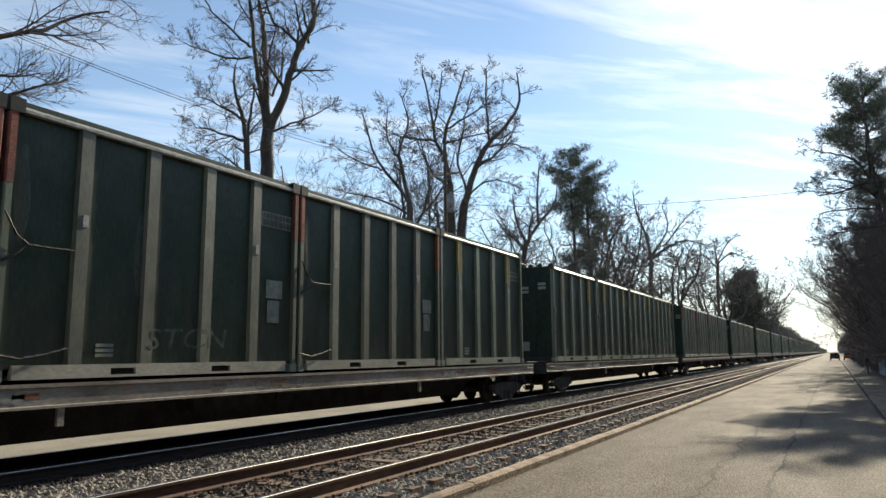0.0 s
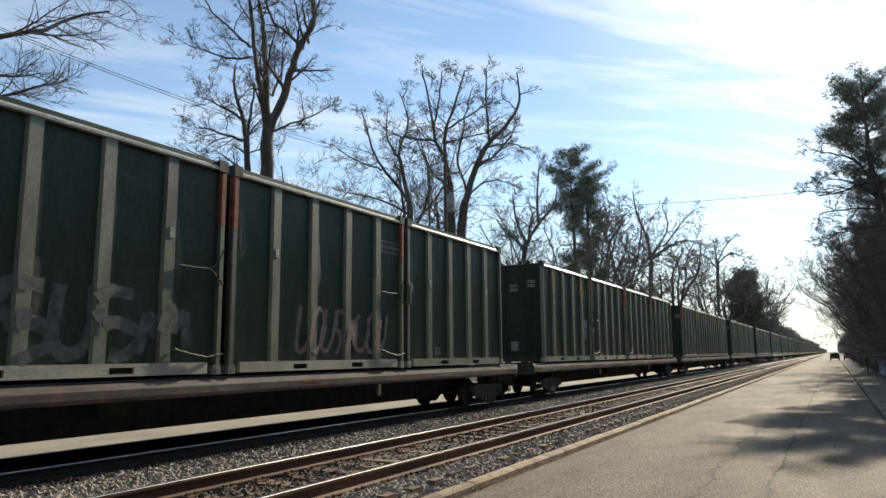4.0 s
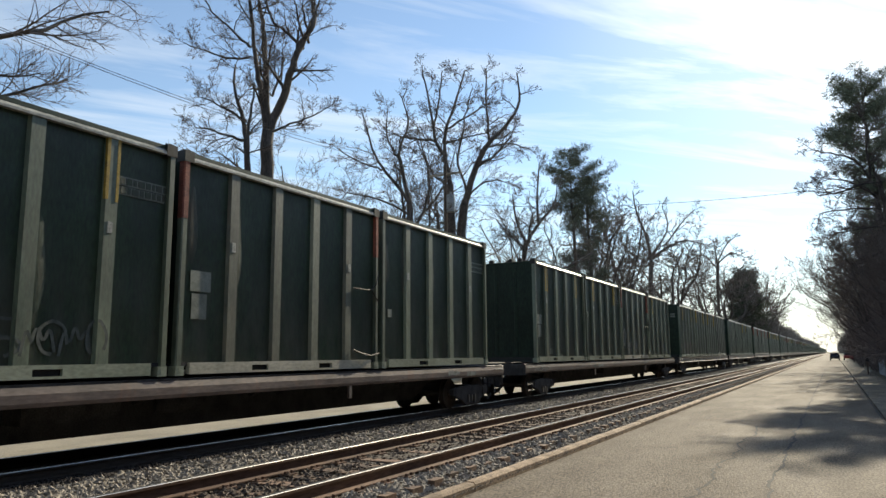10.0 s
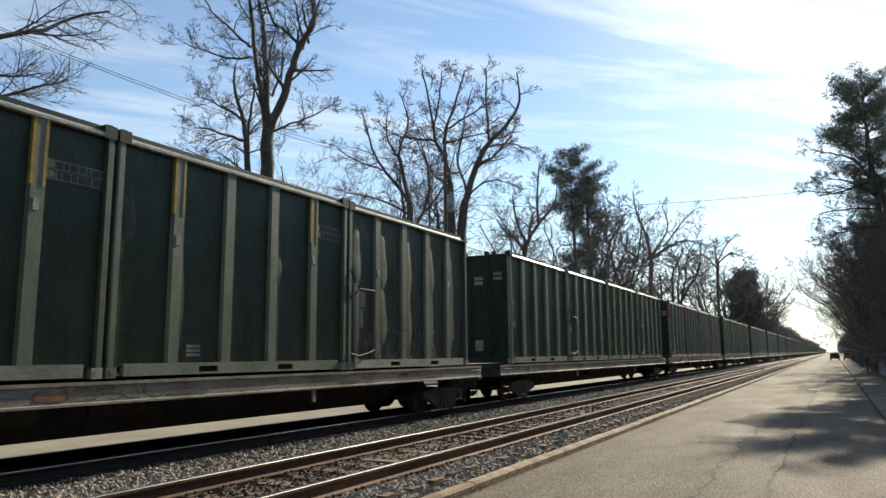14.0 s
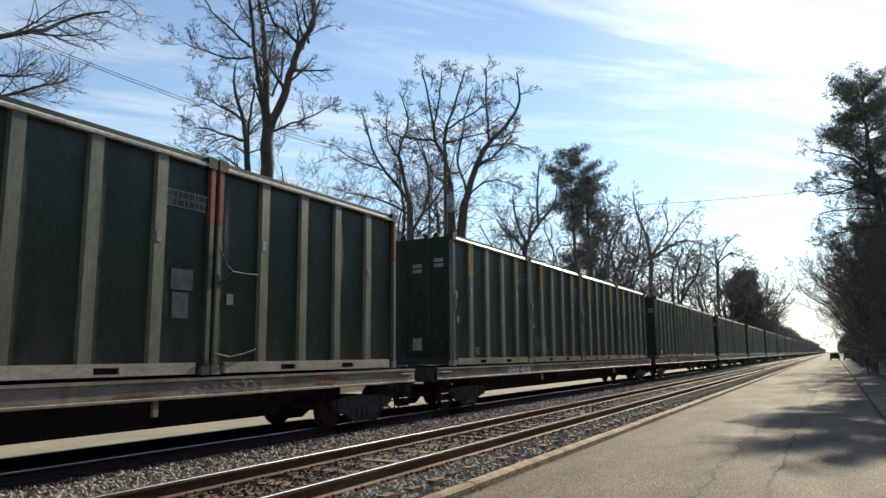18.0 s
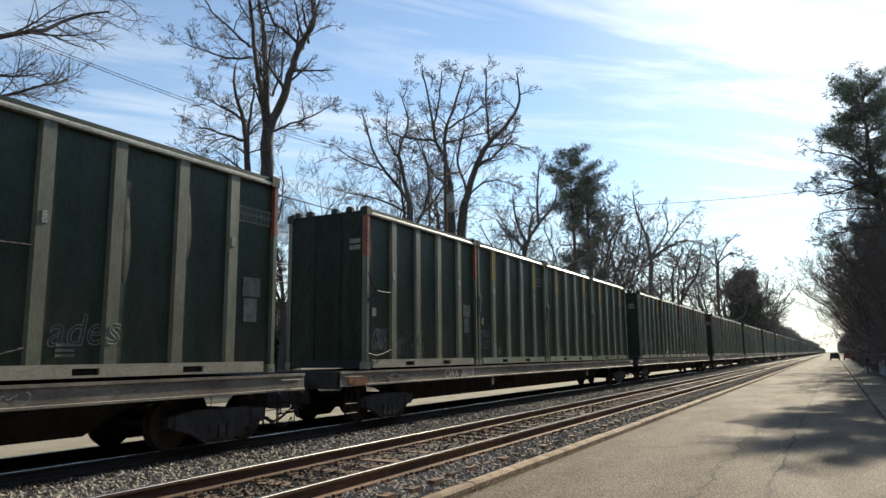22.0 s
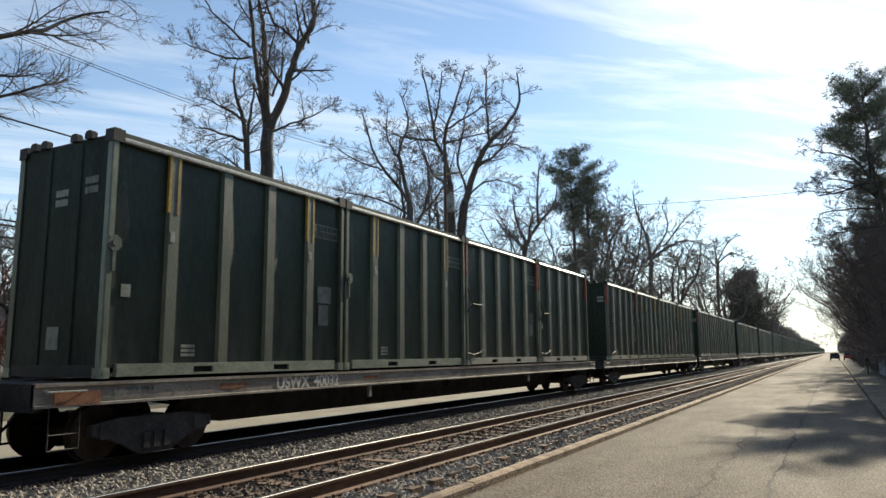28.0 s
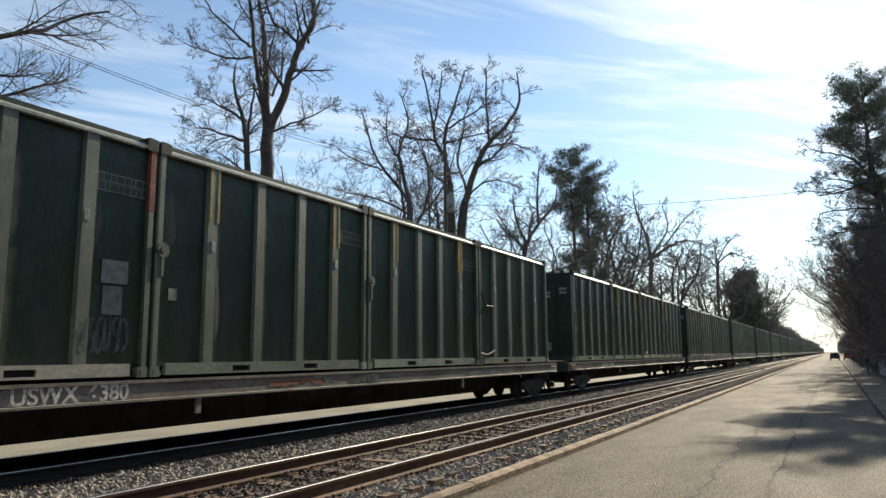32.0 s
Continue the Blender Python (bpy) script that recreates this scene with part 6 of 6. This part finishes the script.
# ---------------------------------------------------------------- poles and wires


def wire(name, a, b, sag, r, label):
    bm = B()
    a, b = Vector(a), Vector(b)
    pts = [a.lerp(b, i / 14) - Vector((0, 0, sag * 4 * (i / 14) * (1 - i / 14))) for i in range(15)]
    tube(bm, pts, r, 4)
    return solid(name, bm, M["wire"], label, "cable")


def utility_pole(y, height=12.9, can=False, x=-21.2):
    p = thing("utility_pole", pose(x, y, 0), "brown wooden utility pole with a crossarm" + (" and grey transformer" if can else ""), "utility pole", "poles of the line")
    bm = B()
    tube(bm, [(0, 0, -0.1), (0, 0, height * 0.5), (0, 0, height)], [0.17, 0.145, 0.11], 10)
    part("pole", bm, M["pole"], p)
    bm = B()
    box(bm, -1.2, 1.2, -0.06, 0.06, height - 0.75, height - 0.63)
    arm = part("crossarm", bm, M["arm"], p)
    bm = B()
    prism(bm, ring(8, 0.05), "z", 0, 0.16)
    me = data_of("insulator", bm, M["can"])
    for x in (-1.1, -0.45, 0.45, 1.1):
        part("insulator", me, None, arm, at=pose(x, 0, height - 0.63))
    if can:
        bm = B()
        prism(bm, [(0.38 + u, v) for u, v in ring(14, 0.27)], "z", height - 3.2, height - 2.1)
        prism(bm, [(0.38 + u, v) for u, v in ring(8, 0.06)], "z", height - 2.1, height - 1.85)
        part("transformer", bm, M["can"], p, "grey transformer can", smooth=False)
    return p


def build_line():
    ys = [-2, 39.4, 65.8, 105, 158]
    for i, y in enumerate(ys):
        utility_pole(y, height=14.0 if i == 1 else 12.9, can=(i == 1))
    for a, b in zip(ys, ys[1:]):
        for dx, z in ((-1.1, 13.0), (0.0, 12.4)):
            wire("power_line", (-21.2 + dx, a, z), (-21.2 + dx, b, z + (1.0 if a < 0 else 0.0)), 1.4 if a < 0 else 0.9, 0.012, "thin dark overhead power line")
        for z in (8.95, 5.9, 5.75, 5.4, 5.1):
            wire("phone_cable", (-21.05, a, z), (-21.05, b, z), 0.15, 0.028, "thick dark telephone cable")
    wire("service_wire", (-21.2, 39.4, 11.4), (4.1, 38, 9.6), 0.7, 0.012, "thin wire crossing over the tracks")


build_line()

# ---------------------------------------------------------------- houses


def window(parent, w, h, at, label=""):
    """A sash window facing local -y."""
    bm = B()
    t = 0.06
    for a in ((-w / 2 - t, -w / 2, -t, h + t), (w / 2, w / 2 + t, -t, h + t), (-w / 2, w / 2, -t, 0), (-w / 2, w / 2, h, h + t), (-w / 2, w / 2, h / 2 - 0.03, h / 2 + 0.03)):
        box(bm, a[0], a[1], -0.05, 0.03, a[2], a[3])
    f = part("window", bm, M["trimwhite"], parent, label, at=at)
    bm = B()
    box(bm, -w / 2, w / 2, -0.01, 0.02, 0, h)
    part("pane", bm, M["glassdark"], f)
    return f


def build_house(at, w, d, eave, rise, label, gable_front=True):
    """Gabled house: local -y faces the street, origin at the middle of its base."""
    h = thing("house", at, label, "house")
    bm = B()
    box(bm, -w / 2, w / 2, -d / 2, d / 2, 0, eave)
    if gable_front:
        prism(bm, [(-w / 2, eave), (w / 2, eave), (0, eave + rise)], "y", -d / 2, d / 2)
    else:
        prism(bm, [(-d / 2, eave), (d / 2, eave), (0, eave + rise)], "x", -w / 2, w / 2)
    wall = part("wall", bm, M["siding"], h, "white lap siding")
    bm = B()
    n = int(eave / 0.2)
    for i in range(n):
        z = i * 0.2
        prism(bm, [(-d / 2 - 0.03, z), (-d / 2 - 0.005, z + 0.19), (-d / 2, z + 0.19), (-d / 2, z)], "x", -w / 2, w / 2)
        prism(bm, [(w / 2 + 0.03, z), (w / 2 + 0.005, z + 0.19), (w / 2, z + 0.19), (w / 2, z)], "y", -d / 2, d / 2)
    sid = part("siding", bm, M["siding"], wall)
    tagged(sid, kind="stuff")
    bm = B()
    o, t = 0.35, 0.14
    if gable_front:
        k = rise / (w / 2)
        for s in (-1, 1):
            prism(bm, [(0, eave + rise + 0.02), (s * (w / 2 + o), eave - k * o + 0.02), (s * (w / 2 + o), eave - k * o + t), (0, eave + rise + t)], "y", -d / 2 - o, d / 2 + o)
    else:
        k = rise / (d / 2)
        for s in (-1, 1):
            prism(bm, [(0, eave + rise + 0.02), (s * (d / 2 + o), eave - k * o + 0.02), (s * (d / 2 + o), eave - k * o + t), (0, eave + rise + t)], "x", -w / 2 - o, w / 2 + o)
    part("roof", bm, M["shingle"], h, "dark shingle roof")
    return h


def build_houses():
    # gable towards the street (+x), long side with a porch towards -y
    h = build_house(pose(-53.2, 37.0, 0, 0, 0, 97), 4.3, 10.4, 6.15, 2.4, "two-storey white house with dark roof and side porch")
    for x in (-1.1, -0.25, 0.6):
        window(h, 0.76, 1.6, pose(x, -5.22, 3.85), "dark upstairs window in a white frame")
    window(h, 1.2, 1.9, pose(-0.95, -5.22, 0.5), "dark ground-floor window")
    bm = B()
    prism(bm, [(-0.1, 2.35), (2.4, 2.35), (1.15, 3.15)], "y", -6.7, -5.24)
    er = part("entrance_roof", bm, M["shingle"], h, "small dark gabled entrance roof")
    bm = B()
    prism(bm, [(0.1, 2.37), (2.2, 2.37), (1.15, 3.02)], "y", -6.72, -6.702)
    part("pediment", bm, M["trimwhite"], er)
    bm = B()
    box(bm, -0.08, 0.08, -0.08, 0.08, 0.0, 2.35)
    ep = data_of("entrance_post", bm, M["trimwhite"])
    for x in (0.15, 2.15):
        part("entrance_post", ep, None, h, at=pose(x, -6.55, 0))
    bm = B()
    box(bm, 0.7, 1.6, -5.25, -5.21, 0.1, 2.2)
    part("door", bm, M["dark"], h, "dark front door")
    # windows of the porch side: local -x faces the camera
    side = pose(-2.15, 0, 0, 0, 0, -90)
    for y, z, w, hh in ((-3.2, 4.6, 0.5, 0.6), (-0.35, 3.75, 1.05, 1.7), (0.85, 3.75, 1.05, 1.7), (0.4, 0.9, 1.1, 1.5)):
        window(h, w, hh, side @ pose(-y, 0, z))
    bm = B()
    prism(bm, [(-2.18, 2.95), (-4.4, 2.65), (-4.4, 2.8), (-2.18, 3.15)], "y", -4.6, 3.6)
    part("porch_roof", bm, M["shingle"], h, "low dark porch roof")
    bm = B()
    box(bm, -4.35, -2.18, -4.5, 3.5, 0.0, 0.45)
    part("porch_floor", bm, M["dark"], h)
    bm = B()
    box(bm, -0.11, 0.11, -0.11, 0.11, 0.45, 2.72)
    me = data_of("porch_post", bm, M["trimwhite"])
    for y in (-4.2, -1.6, 1.0, 3.3):
        part("porch_post", me, None, h, "white square porch post", at=pose(-4.2, y, 0))
    bm = B()
    prism(bm, [(0.7, 6.3), (2.1, 6.3), (2.1, 7.4), (1.4, 7.9), (0.7, 7.4)], "x", -2.0, -0.2)
    d = part("dormer", bm, M["siding"], h, "small gabled dormer")
    bm = B()
    box(bm, -2.06, -2.0, 0.98, 1.36, 6.72, 7.22)
    box(bm, -2.06, -2.0, 1.44, 1.82, 6.72, 7.22)
    part("dormer_window", bm, M["glassdark"], d)
    bm = B()
    for a in ((0.88, 0.98, 6.62, 7.32), (1.36, 1.44, 6.62, 7.32), (1.82, 1.92, 6.62, 7.32), (0.98, 1.36, 6.62, 6.72), (1.44, 1.82, 6.62, 6.72), (0.98, 1.36, 7.22, 7.32), (1.44, 1.82, 7.22, 7.32)):
        box(bm, -2.08, -2.0, a[0], a[1], a[2], a[3])
    part("dormer_frame", bm, M["trimwhite"], d, "white double window frame")
    bm = B()
    for s in (-1, 1):
        prism(bm, [(1.4, 7.92), (1.4 + s * 0.95, 7.24), (1.4 + s * 0.95, 7.34), (1.4, 8.04)], "x", -2.2, -0.1)
    part("dormer_roof", bm, M["shingle"], d)
    bm = B()
    box(bm, -0.3, 0.3, 1.0, 1.6, 7.0, 8.9)
    part("chimney", bm, M["redbrick"], h, "red brick chimney")
    # neighbour further from the street
    n = build_house(pose(-60, 27.5, 0, 0, 0, 90), 8.0, 10, 5.4, 3.0, "grey two-storey house behind bare trees")
    for y, z in ((-1.8, 3.3), (1.8, 3.3), (-1.8, 0.9), (1.8, 0.9)):
        window(n, 1.0, 1.5, pose(y, -5.0, z))
    shrub(-48.0, 30.4, 2.4, 3.6, 97, "redleaf", 3500, 0.16, "small tree with dry red-brown leaves by the house")
    shrub(-48.0, 31.6, 2.0, 1.8, 98, "redleaf", 2200, 0.15, "low shrub with dry red-brown leaves")
    shrub(-43.5, 40.5, 4.5, 3.2, 99, "cedar", 4500, 0.16, "dark evergreen bush beside the white house")
    thicket(-38, 19.0, 3, 4, 8.5, 140, 7000, 0.8, 0.02, "redleaf", "thicket of shrubs with rusty dry leaves")


build_houses()


# ---------------------------------------------------------------- parked car, fence


def build_car(at, mat, label):
    c = thing("parked_car", at, label, "car")
    bm = B()
    prism(bm, [(-2.2, 0.35), (2.2, 0.35), (2.25, 0.75), (1.3, 0.95), (-2.0, 1.0), (-2.25, 0.8)], "x", -0.88, 0.88)
    part("body", bm, mat, c)
    bm = B()
    prism(bm, [(-1.7, 0.98), (1.1, 0.95), (0.5, 1.45), (-1.2, 1.48)], "x", -0.75, 0.75)
    part("cabin", bm, M["glassdark"], c, "dark glass cabin")
    for x in (-0.78, 0.78):
        for y in (-1.35, 1.35):
            bm = B()
            prism(bm, ring(14, 0.33), "x", -0.1, 0.1)
            part("wheel", bm, M["tyre"], c, at=pose(x, y, 0.33))
    return c


build_car(pose(0.1, 165, 0), M["carpaint"], "dark car parked at the side of the street")
build_car(pose(2.6, 172, 0), M["redpaint"], "red car parked off the street edge")


def build_fence():
    f = thing("picket_fence", pose(3.0, 0, 0), "low pale grey board fence beside the street", "fence")
    bm = B()
    box(bm, -0.012, 0.012, -0.07, 0.07, 0.06, 1.15)
    me = data_of("board", bm, M["fence"])
    for i in range(90):
        part("board", me, None, f, at=pose(0, 50 + i * 0.17, 0))
    for z in (0.3, 0.95):
        bm = B()
        box(bm, 0.014, 0.05, 50, 65.3, z - 0.04, z + 0.04)
        part("rail", bm, M["fence"], f)
    bm = B()
    box(bm, -0.05, 0.05, -0.05, 0.05, -0.1, 1.2)
    me = data_of("post", bm, M["fence"])
    for i in range(7):
        part("post", me, None, f, at=pose(0.10, 50 + i * 2.55, 0))
    m = thing("mailbox", pose(2.2, 64, 0), "small dark mailbox on a wooden post", "mailbox")
    bm = B()
    box(bm, -0.05, 0.05, -0.05, 0.05, -0.1, 1.0)
    part("post", bm, M["pole"], m)
    bm = B()
    prism(bm, [(-0.12, 1.0), (0.12, 1.0), (0.12, 1.15), (0.07, 1.24), (-0.07, 1.24), (-0.12, 1.15)], "y", -0.25, 0.25)
    part("box", bm, M["wire"], m)


build_fence()
# ---------------------------------------------------------------- what moves


def motions():
    times = [float(t) for t in range(0, 33)]
    for ob, y in MOVING:
        home = ob.matrix_basis.copy()
        x, z = home.translation.x, home.translation.z
        walk(ob, [(t, pose(x, y - run(t), z)) for t in times])

    # every wheel pair turns alike, once a run of its own rim; a row a frame keeps each step below a right angle
    first = SPIN[0]
    first_y = first.location.y
    rows = []
    for f in range(0, 961):
        t = f / 30.0
        rows.append((t, pose(0, first.location.y, first.location.z) @ Matrix.Rotation(run(t) / 0.42, 4, "X")))
    walk(first, rows)
    rear = SPIN[1]
    rear_y = rear.location.y
    walk(rear, [(t, pose(0, rear_y - first_y, 0) @ m) for t, m in rows])
    for i, w in enumerate(SPIN[2:]):
        lead = SPIN[i % 2]
        w.rotation_mode = "QUATERNION"
        w.animation_data_create()
        w.animation_data.action = lead.animation_data.action
        w.animation_data.action_slot = lead.animation_data.action_slot


motions()
